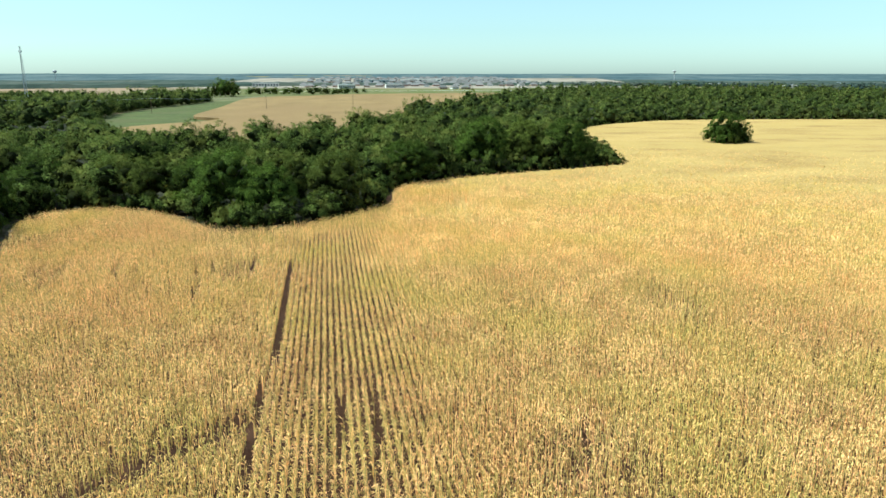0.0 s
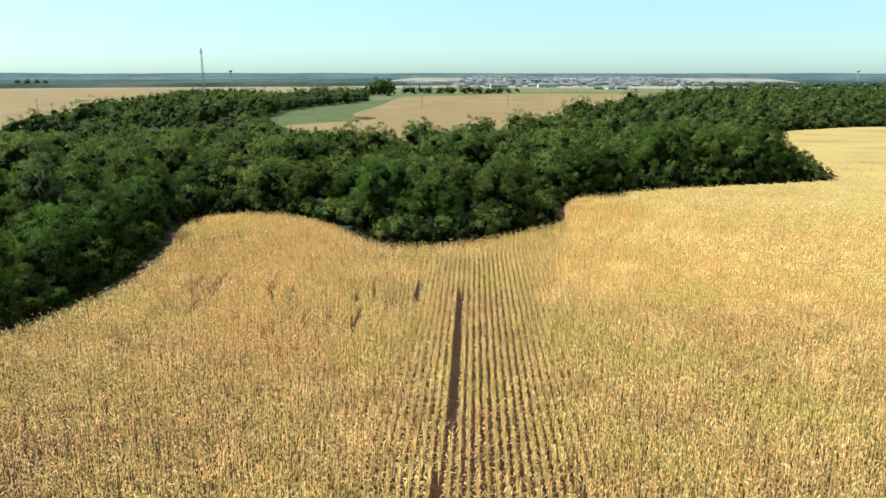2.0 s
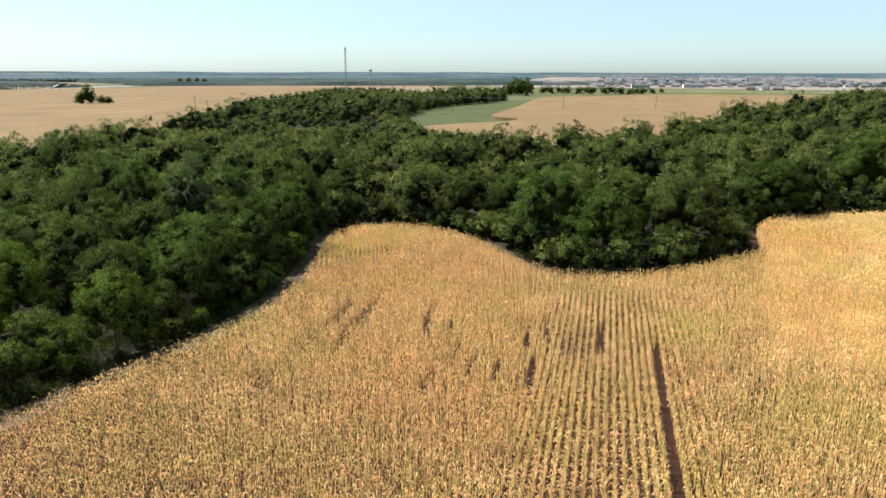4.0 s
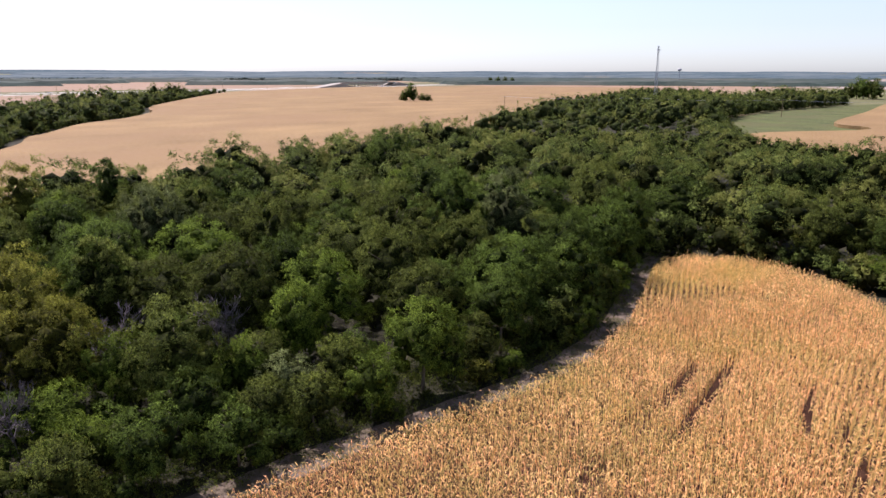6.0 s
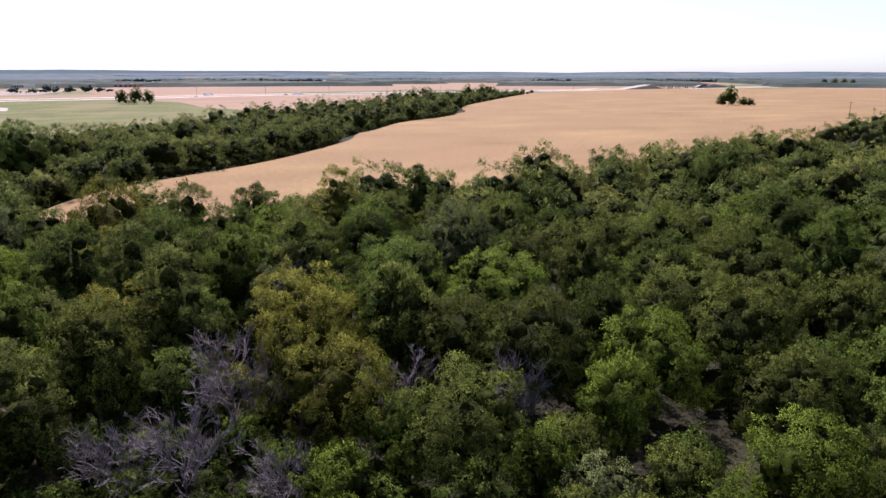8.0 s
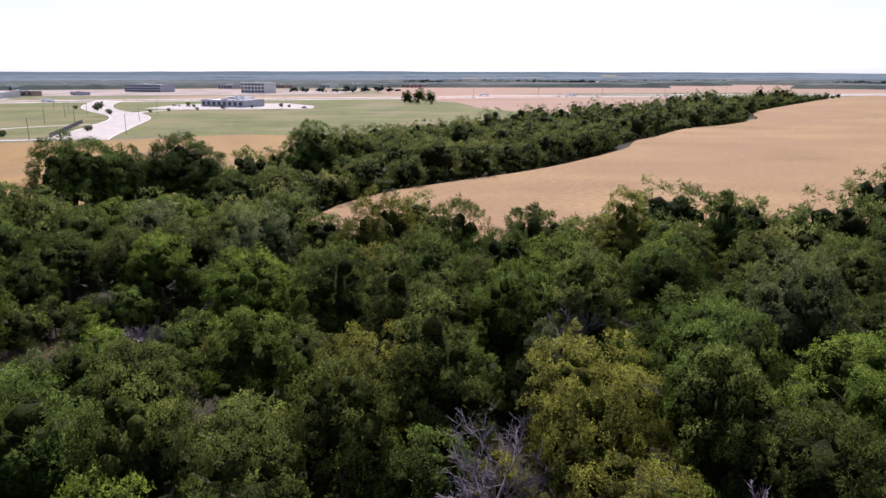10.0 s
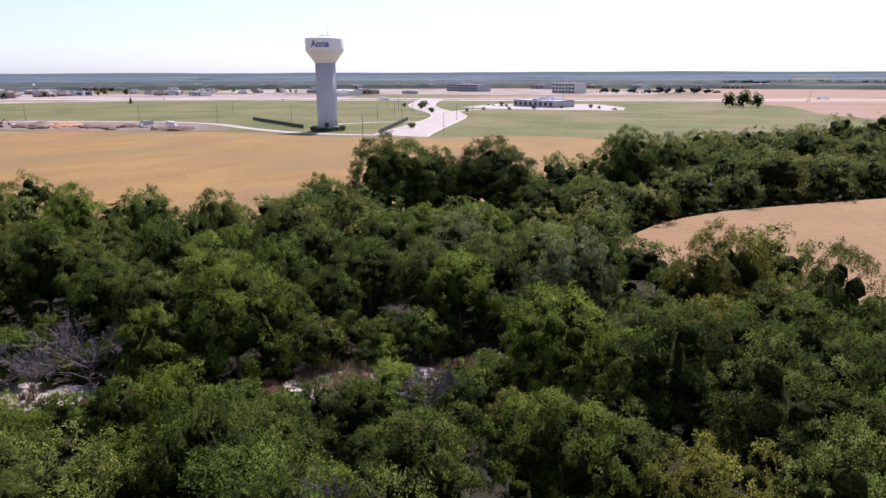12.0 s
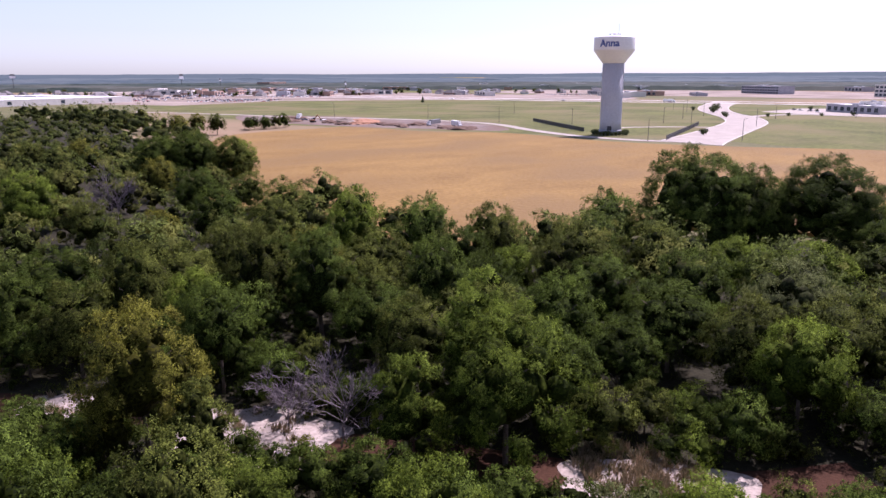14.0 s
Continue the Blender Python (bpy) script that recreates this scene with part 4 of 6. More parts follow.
def clear(x, y, size):
    d = away(EDGE, x, y)
    need = {"tall": 2.6, "middle": 1.8, "low": 0.9, "bush": -1}[size]
    ok = (d > need) & ((size != "bush") | (d < 2.5) | (away(CREEK, x, y) < 14) | near_dead(x, y)) & (away(CREEK, x, y) > {"tall": 8.5, "middle": 6.5, "low": 4.6, "bush": 3.6}[size])
    for a, b, _, s in DEAD:
        # a gap towards the field, through which the bare branches show
        gap = np.minimum(np.hypot(x - a, y - b), np.hypot(x - a - 4, y - b - (1 if b > 30 else -2)))
        ok &= gap > {"tall": s + 3.6, "middle": s + 1.8, "low": s * 0.55 + 0.8, "bush": 0.8}[size]
        if b > 30 and size != "bush":
            ok &= away(np.array([(a, b), (a + 11, b - 4)]), x, y) > {"tall": 6.0, "middle": 5.0, "low": 2.6}[size]
    # shorter growth on the near side of the creek, so that its bed lies open
    for a, b in ((-119, -33), (-123, -26), (-139, -4), (-144, 3)):
        view = np.array([(a, b), (a + 0.43 * 20, b + 0.9 * 20)])
        ok &= away(view, x, y) > {"tall": 9.0, "middle": 7.5, "low": -1, "bush": -1}[size]
        ok &= away(np.array([(a, b), (a + 0.43 * 7, b + 0.9 * 7)]), x, y) > (4.2 if size == "low" else -1)
    # the sand lies in the sun
    for a, b in ((-121.5, -29.5), (-142, 0), (-109, -48)):
        ok &= away(np.array([(a + 3, b), (a - 8, b)]), x, y) > {"tall": 8.5, "middle": 6.0, "low": 3.0, "bush": 0.0}[size]
    if size == "low":
        ok &= (d < 7) | (away(CREEK, x, y) < 13) | near_dead(x, y) | (noise_field(x * 2, y * 2) > 0.22)
    # low growth alone on the near bank of the creek
    near_bank = (away(CREEK, x, y) < 21) & (0.78 * (x + 124) + 0.62 * (y + 25) > 0)
    ok &= ~near_bank | (size == "bush") | ((size == "low") & (away(CREEK, x, y) > 9))
    # small trees alone along the edge of the corn beyond
    ok &= ~((x < -172) & (y > 20) & (y < 80)) | (size in ("low", "bush"))
    ok &= ~((x < -150) & (y > 20) & (y < 80)) | (size != "tall")
    ok &= apart_from_stands(x, y, {"tall": 4.2, "middle": 2.9, "low": 1.7, "bush": 0.2}[size])
    # beside the track, south of its bend, stand shrubs and low trees alone
    if size == "tall":
        ok &= ~((x > -103) & (y < 86) & (y > 24)) & (noise_field(x, y) > -0.12)
    if size == "middle":
        ok &= ~((x > -93) & (y < 84) & (y > 24))
    return ok


def near_dead(x, y):
    return np.min([np.hypot(x - a, y - b) for a, b, _, _ in DEAD], axis=0) < 8


def noise_field(x, y):
    return np.array([noise.noise((a / 22, b / 22, 2.0)) for a, b in zip(x, y)])


rng_tree = random.Random(4)
trees = scatter([(-81.5, -60), (-82, 30), (-80.5, 58), (-79.3, 76), (-77.6, 94), (-78.6, 108), (-83.5, 124), (-90, 137), (-120, 138), (-150, 108), (-176, 66), (-180, 40), (-172, 0), (-168, -40), (-150, -68), (-100, -74)],
                (("tall", 9.6, 2600), ("middle", 7.0, 5000), ("low", 4.2, 12000), ("bush", 2.3, 14000)), 21, clear)
for x, y, size in trees:
    h = 1.0 + 0.25 * noise.noise((x / 30, y / 30, 0)) + rng_tree.uniform(-0.18, 0.2)
    tone = rng_tree.choices(range(5), (40, 40, 13, 6, 1) if size in ("tall", "middle") else (58, 20, 18, 3, 1))[0]
    plant_tree(x, y, size, tone, rng_tree.randrange(4), rng_tree.uniform(0, 6.28), h)
for members in (BY_CREEK, BY_GRAIN, BY_SOUTH, MIDDLE_WOOD, FIELD_SIDE, FIELD_FRONT, BY_TRACK, BY_BULGE):
    stand(members)


def dead_tree(x, y, h, spread, seed):
    """A bare tree: a forked trunk and its dead branches, each with fine twigs."""
    rng = random.Random(seed)
    t = thing("dead_tree", Matrix.Translation((x, y, 0.05)), "bare grey dead tree standing in the wood", "tree", "dead trees")
    r = h * 0.012
    top = Vector((rng.uniform(-0.5, 0.5), rng.uniform(-0.5, 0.5), h * 0.6))
    bm = tube(bmesh.new(), (0, 0, 0), top * 0.5, r, r * 0.8, 7)
    part("trunk", tube(bm, top * 0.5, top, r * 0.8, r * 0.4, 6), M_DEAD, t)

    def grow(bm, a, way, length, thick, left):
        mid = a + way * length * 0.5
        bend = (way + Vector([rng.gauss(0, 0.16) for _ in range(3)])).normalized()
        b = mid + bend * length * 0.5
        bare_tube(bm, a, mid, max(0.02, thick), max(0.016, thick * 0.75))
        bare_tube(bm, mid, b, max(0.016, thick * 0.75), max(0.012, thick * 0.5))
        for _ in range(4 if left else 0):
            w = (bend + Vector([rng.gauss(0, 0.5) for _ in range(3)]) + Vector((0, 0, 0.25))).normalized()
            grow(bm, a.lerp(b, rng.uniform(0.4, 1.0)), w, length * rng.uniform(0.45, 0.72), thick * 0.5, left - 1)

    for k in range(14):
        a = k * 2.4 + rng.uniform(-0.4, 0.4)
        w = Vector((math.cos(a), math.sin(a), rng.uniform(0.5, 1.8))).normalized()
        bm = bmesh.new()
        grow(bm, top * rng.uniform(0.3, 1.0), w, spread * rng.uniform(0.6, 0.95), r * 0.5, 3)
        part("branch", bm, M_DEAD, t)


for k, (x, y, h, s) in enumerate(DEAD):
    dead_tree(x, y, h, s, 60 + k)


def undergrowth():
    """Low herbs and saplings on the floor of the near wood and along the track and creek."""
    rng = np.random.default_rng(31)
    p = rng.uniform((-175, -70), (-78, 140), (9000, 2))
    p = p[inside(WOOD, p[:, 0], p[:, 1])]
    bed = away(CREEK, p[:, 0], p[:, 1])
    near_bed = bed < 16
    p = p[((bed > 2.6) & (near_bed | (rng.random(len(p)) < 0.2))) | ((bed > 0.5) & (rng.random(len(p)) < 0.22))][:3600]
    rim = rng.uniform((-96, 20), (-76, 140), (9000, 2))
    rim = rim[inside(WOOD, rim[:, 0], rim[:, 1])]
    rim = rim[away(EDGE, rim[:, 0], rim[:, 1]) < 9][:2200]
    p = np.concatenate([p, rim, TRACK_GRASS])
    vs, fs, n = [], [], 0
    for x, y in p:
        r, h, k = rng.uniform(0.5, 1.3), rng.uniform(0.5, 1.7), 22
        a, q = rng.uniform(0, 6.28, k), np.sqrt(rng.random(k)) * r
        c = np.stack([x + q * np.cos(a), y + q * np.sin(a), 0.1 + h * rng.random(k) * (1 - 0.6 * q / r)], 1)
        t = rng.normal(0, 0.5, (k, 3)) + (0, 0, 0.7)
        b = rng.normal(0, 0.5, (k, 3))
        s = rng.uniform(0.2, 0.45, (k, 1))
        vs.append(np.stack([c + b * s * 0.5, c - b * s * 0.5, c + t * s], 1).reshape(-1, 3))
        fs.append((n + np.arange(k * 3)).reshape(-1, 3))
        n += k * 3
    tagged(new("undergrowth", big_mesh("undergrowth", np.concatenate(vs), np.concatenate(fs), M_LEAF[1])), "low green herbs and saplings under the trees", "undergrowth", "", "stuff")


undergrowth()


def sand_grass():
    """Tufts of dry grass on the sand of the creek."""
    rng = np.random.default_rng(17)
    vs, fs, n = [], [], 0
    for cx, cy, rx, ry, count in ((-121.5, -29.5, 4.5, 7.0, 26), (-109, -48, 3.0, 4.0, 18), (-142, 0, 5.0, 8.0, 240)):
        for _ in range(count):
            a, q = rng.uniform(0, 6.28), math.sqrt(rng.random())
            x, y, k = cx + rx * q * math.cos(a) * 0.9, cy + ry * q * math.sin(a) * 0.9, 26
            foot = np.stack([x + rng.normal(0, 0.22, k), y + rng.normal(0, 0.22, k), np.full(k, 0.1)], 1)
            tip = foot + np.stack([rng.normal(0, 0.25, k), rng.normal(0, 0.25, k), rng.uniform(0.4, 1.1, k)], 1)
            w = rng.normal(0, 0.05, (k, 3)) * (1, 1, 0)
            vs.append(np.stack([foot + w, foot - w, tip], 1).reshape(-1, 3))
            fs.append((n + np.arange(k * 3)).reshape(-1, 3))
            n += k * 3
    tagged(new("dry_grass", big_mesh("dry_grass", np.concatenate(vs), np.concatenate(fs), M_STRAW)), "tufts of dry grass on the creek's sand", "grass", "", "stuff")


sand_grass()

# ---- woods further off ----
def joined(name, spots, kinds, seed, mat, label):
    """Many crowns of a few kinds, each turned and scaled by chance, in one mesh."""
    rng = np.random.default_rng(seed)
    vs, fs, ns, kind, n = [], [], [], [], 0
    for x, y, size in spots:
        v, f, part_of, normal = kinds[size][rng.integers(len(kinds[size]))]
        a = rng.uniform(0, 6.28)
        s = rng.uniform(0.84, 1.16)
        c, d = math.cos(a), math.sin(a)
        vs.append(np.stack([(v[:, 0] * c - v[:, 1] * d) * s + x, (v[:, 0] * d + v[:, 1] * c) * s + y, v[:, 2] * s * rng.uniform(0.88, 1.1)], 1))
        ns.append(np.stack([normal[:, 0] * c - normal[:, 1] * d, normal[:, 0] * d + normal[:, 1] * c, normal[:, 2]], 1))
        fs.append(f + n)
        kind.append(part_of)
        n += len(v)
    tagged(new(name, big_mesh(name, np.concatenate(vs), np.concatenate(fs), mat, True, np.concatenate(kind), np.concatenate(ns))), label, "woodland", "", "stuff")


def far_wood(name, spots, gap, tall, level, leaves, leaf, seed, mat, label):
    kinds = [lumpy_crown(seed * 10 + k, 11.5 * tall * f, gap * 0.56 * g, level, leaves, leaf) for k, (f, g) in enumerate(((1, 1), (1.22, 1.25), (0.85, 0.9), (0.7, 0.85), (1.05, 1.05), (1.1, 0.9), (0.95, 1.15), (0.8, 1.0)))]
    joined(name, spots, {s: kinds for s in {q[2] for q in spots}}, seed, mat, label)


SOUTH = [(-150, -247), (-166, -244), (-185, -237), (-195, -216), (-195, -184), (-142, -185), (-163, -166), (-160, -133), (-173, -132), (-126, -137), (-131, -111), (-140, -102), (-150, -100), (-163, -99)]
for k, (x, y) in enumerate(SOUTH):
    plant_tree(x, y, ("tall", "middle")[k % 3 == 2], (1, 3, 0, 1, 2)[k % 5], k % 3, 1.3 * k, 0.85 + 0.06 * (k % 5))
NEAR_BOX = np.array([(-81.5, -60), (-79, 94), (-80.5, 108), (-86, 124), (-92, 137), (-120, 138), (-150, 108), (-176, 66), (-180, 40), (-172, 0), (-168, -40), (-150, -68), (-100, -74)])


def beyond(x, y, size):
    need = {"wide": 4.0, "round": 2.6, "small": 1.2}[size]
    # lower growth towards the meadow
    free = np.hypot(x + 139, y + 131) > 11
    for a, b in SOUTH:
        free &= np.hypot(x - a, y - b) > {"wide": 11, "round": 8.5, "small": 6.5}[size]
    free &= apart_from_stands(x, y, {"wide": 4.6, "round": 3.2, "small": 1.8}[size])
    low = (x < -75) & (y > 240)
    south = (y < -75) & (x < -70)
    low_ok = (size != "small") | low | (away(EDGE, x, y) < 5)
    return free & low_ok & (~low | (size == "small")) & (~south | ((size != "wide") & (noise_field(x * 1.4, y * 1.4) > (-0.15 if size == "round" else 0.1)))) & ~inside(NEAR_BOX, x, y) & (np.hypot(x + 60, y - 30) < 330) & (away(EDGE, x, y) > need) & ~((x < -84) & (x > -110) & (y < -80))


def distant(x, y, size):
    strip_wood = (x < -195) & (y > 430) & (x > -345)
    shallow = (x <= -345) & (y > 430)
    ok = np.hypot(x + 60, y - 30) >= 325
    return ok & (strip_wood if size == "giant" else ((size == "small") & ~((x < -75) & (x > -230) & (y < 450))) | ((size == "tiny") & (x < -75) & (x > -230) & (y < 450)) | ((size == "wide") & ~strip_wood & ~shallow & ~((x < -75) & (x > -230) & (y < 450))))


mid_spots = scatter(WOOD, (("wide", 11.2, 30000), ("round", 8.0, 40000), ("small", 5.0, 30000)), 3, beyond, (np.array((-390, -300)), np.array((270, 360))))
far_spots = scatter(WOOD, (("giant", 15.0, 50000), ("wide", 15.0, 60000), ("small", 9.0, 60000), ("tiny", 8.0, 60000)), 5, distant)
for p in smooth_line([(-165, 352), (-215, 437), (-252, 527), (-268, 640), (-266, 800), (-303, 898)], 6.0):
    for q in (0, 5, 11):
        far_spots.append((p[0] - q + rng_tree.uniform(-1.5, 1.5), p[1] + rng_tree.uniform(-2, 2), "tiny" if p[1] < 450 else "small"))
for p in smooth_line([(-197, 13), (-222, 9), (-250, 17), (-270, 34), (-304, 66), (-362, 105), (-402, 119), (-472, 164), (-542, 227), (-602, 253), (-666, 283), (-802, 375), (-940, 478)], 4.0):
    for q in (0.5, 4.5):
        far_spots.append((p[0] + rng_tree.uniform(-1.5, 1.5), p[1] - q + rng_tree.uniform(-1, 1), "tiny"))
edge_line = np.array(WOOD[8:32])
rim = []
for p in smooth_line([tuple(q) for q in edge_line], 3.6):
    rim.append((p[0] + rng_tree.uniform(-1, 1), p[1] + rng_tree.uniform(-0.5, 1.5), "low"))
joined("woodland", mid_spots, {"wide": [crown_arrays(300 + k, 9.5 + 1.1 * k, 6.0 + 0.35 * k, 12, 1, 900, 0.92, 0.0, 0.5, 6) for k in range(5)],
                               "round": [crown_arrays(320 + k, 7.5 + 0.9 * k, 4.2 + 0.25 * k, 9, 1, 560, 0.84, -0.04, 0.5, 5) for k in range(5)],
                               "small": [crown_arrays(340 + k, 4.5 + 1.0 * k, 3.0 + 0.25 * k, 6, 1, 260, 0.72, -0.08, 0.5, 5) for k in range(4)]}, 3, (M_WOODS_SHADE, M_WOODS_LEAF), "dense dark green belt of broad-leaved trees")
far_wood("woodland_edge", rim, 5.5, 0.5, 2, 300, 0.9, 4, (M_WOODS_SHADE, M_WOODS_LEAF), "low shrubs along the edge of the corn")
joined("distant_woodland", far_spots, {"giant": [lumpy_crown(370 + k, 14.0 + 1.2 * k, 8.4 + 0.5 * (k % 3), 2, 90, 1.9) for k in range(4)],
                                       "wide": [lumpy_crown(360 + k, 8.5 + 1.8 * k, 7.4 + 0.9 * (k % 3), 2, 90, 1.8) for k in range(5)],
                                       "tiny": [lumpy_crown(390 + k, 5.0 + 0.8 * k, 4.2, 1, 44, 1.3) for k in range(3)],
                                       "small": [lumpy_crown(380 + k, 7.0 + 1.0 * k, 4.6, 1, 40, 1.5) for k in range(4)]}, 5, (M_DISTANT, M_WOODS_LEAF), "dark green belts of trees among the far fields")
print("TREES", len(trees), len(mid_spots), len(far_spots))

# ---- the water tower ----
def water_tower():
    t = thing("water_tower", pose(-436, -210, 0.0), "white water tower tank with blue lettering on a grey column", "water tower")
    part("plinth", turned([(6.5, 0), (6.5, 2.6), (6.1, 2.9)]), M_PLINTH, t, "dark painted foot of the column")
    part("column", turned([(6.1, 1.9), (5.9, 8), (5.8, 20), (5.8, 39.5)]), M_GREY_PAINT, t)
    part("tank", turned([(5.9, 39.5), (6.3, 39.8), (7.6, 41.6), (9.6, 44.2), (10.9, 45.9), (11.25, 46.6), (11.3, 47.2), (11.3, 53.0), (11.2, 53.4), (10.6, 53.7), (4, 54.3), (0.3, 54.5)], 64), M_WHITE, t)
    for a in range(0, 360, 12):
        part("rib", boxes((-0.1, 5.8, 8, 0.1, 5.95, 39.3)), M_GREY_PAINT, t).rotation_euler.z = radians(a)
    bm = bmesh.new()
    for k in range(24):
        a, b = 2 * math.pi * k / 24, 2 * math.pi * (k + 1) / 24
        for z in (54.9, 55.4):
            tube(bm, (3 * math.cos(a), 3 * math.sin(a), z), (3 * math.cos(b), 3 * math.sin(b), z), 0.06, 0.06, 4)
        tube(bm, (3 * math.cos(a), 3 * math.sin(a), 54.3), (3 * math.cos(a), 3 * math.sin(a), 55.4), 0.06, 0.06, 4)
    part("railing", bm, M_STEEL, t)
    part("vent", turned([(0.8, 54.3), (0.8, 55.2), (1.2, 55.3), (0.3, 55.8)], 16), M_WHITE, t)
    bm = tube(bmesh.new(), (-1.1, 1.7, 54.2), (-1.1, 1.7, 60.5), 0.12, 0.05, 6)
    part("antenna", bm, M_STEEL, t)
    part("door", boxes((-1.2, 5.9, 2.0, 1.2, 6.2, 5.2), bevel=0.05), M_DARK, t).rotation_euler.z = radians(-60)
    cu = bpy.data.curves.new("lettering", "FONT")
    cu.body, cu.size, cu.align_x, cu.align_y, cu.extrude, cu.offset = "Anna", 5.2, "CENTER", "CENTER", 0.05, 0.15
    flat = new("lettering_shape", cu)
    me = bpy.data.meshes.new_from_object(flat.evaluated_get(bpy.context.evaluated_depsgraph_get()))
    bpy.data.objects.remove(flat)
    me.materials.clear()
    me.materials.append(M_BLUE)
    for v in me.vertices:
        a = v.co.x / 11.3
        r = 11.32 + v.co.z
        v.co = (r * math.sin(a), -r * math.cos(a), v.co.y * 1.0)
    word = new("lettering", me)
    word.parent = t
    word.location.z = 49.9
    word.rotation_euler.z = radians(TOWER_FACE)
    return t


TOWER_FACE = 110.5
water_tower()

# ---- roads round the tower ----
strip("lane", smooth_line([(-330, -680), (-374, -574), (-396, -492), (-428, -436), (-450, -372), (-452, -318), (-428, -262), (-414, -215), (-416, -175), (-432, -148)], 6), 8.0, 0.16, M_CONCRETE, "pale concrete lane curving past the tower", "road", 0.12)
LEFT = smooth_line([(-420, -168), (-436, -172), (-498, -188), (-559, -206), (-598, -222), (-641, -248), (-690, -286), (-743, -322), (-802, -353), (-894, -392), (-952, -414)], 6)
RIGHT = smooth_line([(-418, -133), (-430, -138), (-488, -156), (-574, -182), (-612, -198), (-654, -224), (-688, -253), (-728, -281), (-785, -313), (-851, -343), (-938, -376)], 6)
sheet("boulevard", [tuple(q) for q in LEFT] + [tuple(q) for q in RIGHT[::-1]], 0.2, M_CONCRETE, "wide pale concrete street winding to the highway", "road", 0.15)
for edge, shift in ((LEFT, 0.0), (RIGHT, 0.0)):
    strip("kerb", edge, 0.7, 0.34, M_KERB, "pale concrete kerb of the street", "kerb", 0.3)
strip("side_street", smooth_line([(-645, -222), (-668, -233), (-708, -226), (-736, -208), (-748, -165), (-735, -105)], 6), 9, 0.24, M_CONCRETE, "pale concrete side street", "road", 0.15)
sheet("shop_car_park", [(-745, -262), (-835, -262), (-850, -236), (-862, -150), (-800, -108), (-744, -98), (-728, -150), (-722, -205)], 0.17, M_CONCRETE, "pale concrete car park round the grey building", "car park", 0.1)
HWY = smooth_line([(-420, -2300), (-560, -1750), (-670, -1199), (-775, -770), (-880, -460), (-962, -192), (-1020, 0), (-1078, 148), (-1112, 450), (-1165, 778), (-1230, 1100), (-1330, 1600), (-1480, 2400)], 20)
strip("highway", HWY, 13, 0.3, M_ASPHALT, "pale concrete highway", "road", 0.25)
strip("highway_far_lanes", HWY + np.array([-62, 0]), 13, 0.3, M_ASPHALT, "second carriageway of the highway", "road", 0.25)


# ---- the far distance ----
def backdrop():
    m = bpy.data.materials.new("haze_distance")
    m.use_nodes = True
    n, link = m.node_tree.nodes, m.node_tree.links.new
    n.remove(n["Principled BSDF"])
    # the ring glows faintly in a blue-grey that paints in the haze
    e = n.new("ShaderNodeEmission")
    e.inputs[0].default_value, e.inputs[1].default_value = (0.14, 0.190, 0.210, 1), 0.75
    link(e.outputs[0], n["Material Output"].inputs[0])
    sides = 240
    verts, faces = [], []
    for k in range(sides):
        a = 2 * math.pi * k / sides
        c, s = 4790 * math.cos(a), 4790 * math.sin(a)
        top = 31 + 5 * noise.noise((c / 500, s / 500, 0)) + 2 * noise.noise((c / 120, s / 120, 5))
        # the land rises a little towards the south-west
        west = math.degrees(math.atan2(-c, s)) % 360
        top += 15 * min(1, max(0, (west - 60) / 40)) * (west < 230)
        verts += [(c, s, -5), (c, s, top)]
        i, j = 2 * k, 2 * ((k + 1) % sides)
        faces.append((i, j, j + 1, i + 1))
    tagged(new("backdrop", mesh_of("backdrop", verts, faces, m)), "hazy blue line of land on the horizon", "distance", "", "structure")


backdrop()

# ---- single trees ----
def copse(x, y, members, label, z=0.05):
    """A few trees of one size class that stand together; each stays a thing of its own."""
    for dx, dy, size, tone, variant, scale in members:
        plant_tree(x + dx, y + dy, size, tone, variant, dx * 1.7 + dy, scale, z, label)


copse(124, 308, ((-1.5, 0, "lone", 0, 0, 1.12), (4.5, 1, "lone", 0, 1, 1.02), (-6, 1, "middle", 0, 0, 1.0), (-4, -4, "low", 0, 2, 1.0), (2, -4, "low", 1, 0, 1.05), (8.5, 1, "low", 0, 1, 1.1)), "dark green tree standing alone in the corn")
copse(-586, 524, ((0, 0, "lone", 0, 0, 1.45), (-6, -4, "middle", 1, 1, 1.1), (9, 8, "middle", 0, 2, 0.95), (14, 12, "low", 0, 0, 1.4)), "dark tree in the middle of the stubble field")
copse(-1291, 1443, ((0, 0, "lone", 0, 0, 1.35), (14, 12, "lone", 1, 1, 1.4), (-16, -12, "lone", 0, 2, 1.3), (28, 24, "lone", 0, 0, 1.2)), "dark tree in a small far clump")
copse(-842, -2, ((0, 0, "lone", 0, 1, 1.3), (-5, -13, "lone", 1, 2, 1.15), (3, 12, "lone", 0, 0, 1.1)), "green tree in a clump beside the highway")
for k, (x, y, s) in enumerate(((-292, 1088, 1.25), (-281, 1084, 1.35), (-268, 1090, 1.2), (-258, 1092, 1.3), (-240, 1092, 1.2), (-229, 1088, 1.35), (-220, 1096, 1.25), (-203, 1094, 1.3), (-191, 1090, 1.4), (-180, 1098, 1.25), (-166, 1094, 1.0), (-158, 1100, 1.1), (-150, 1120, 1.2), (-141, 1155, 0.95), (-132, 1200, 0.8))):
    plant_tree(x, y, "far", (0, 1)[k % 2], k % 3, k, s * 1.15, 0.05, "dark green tree in the row behind the pole field", s * 0.72)
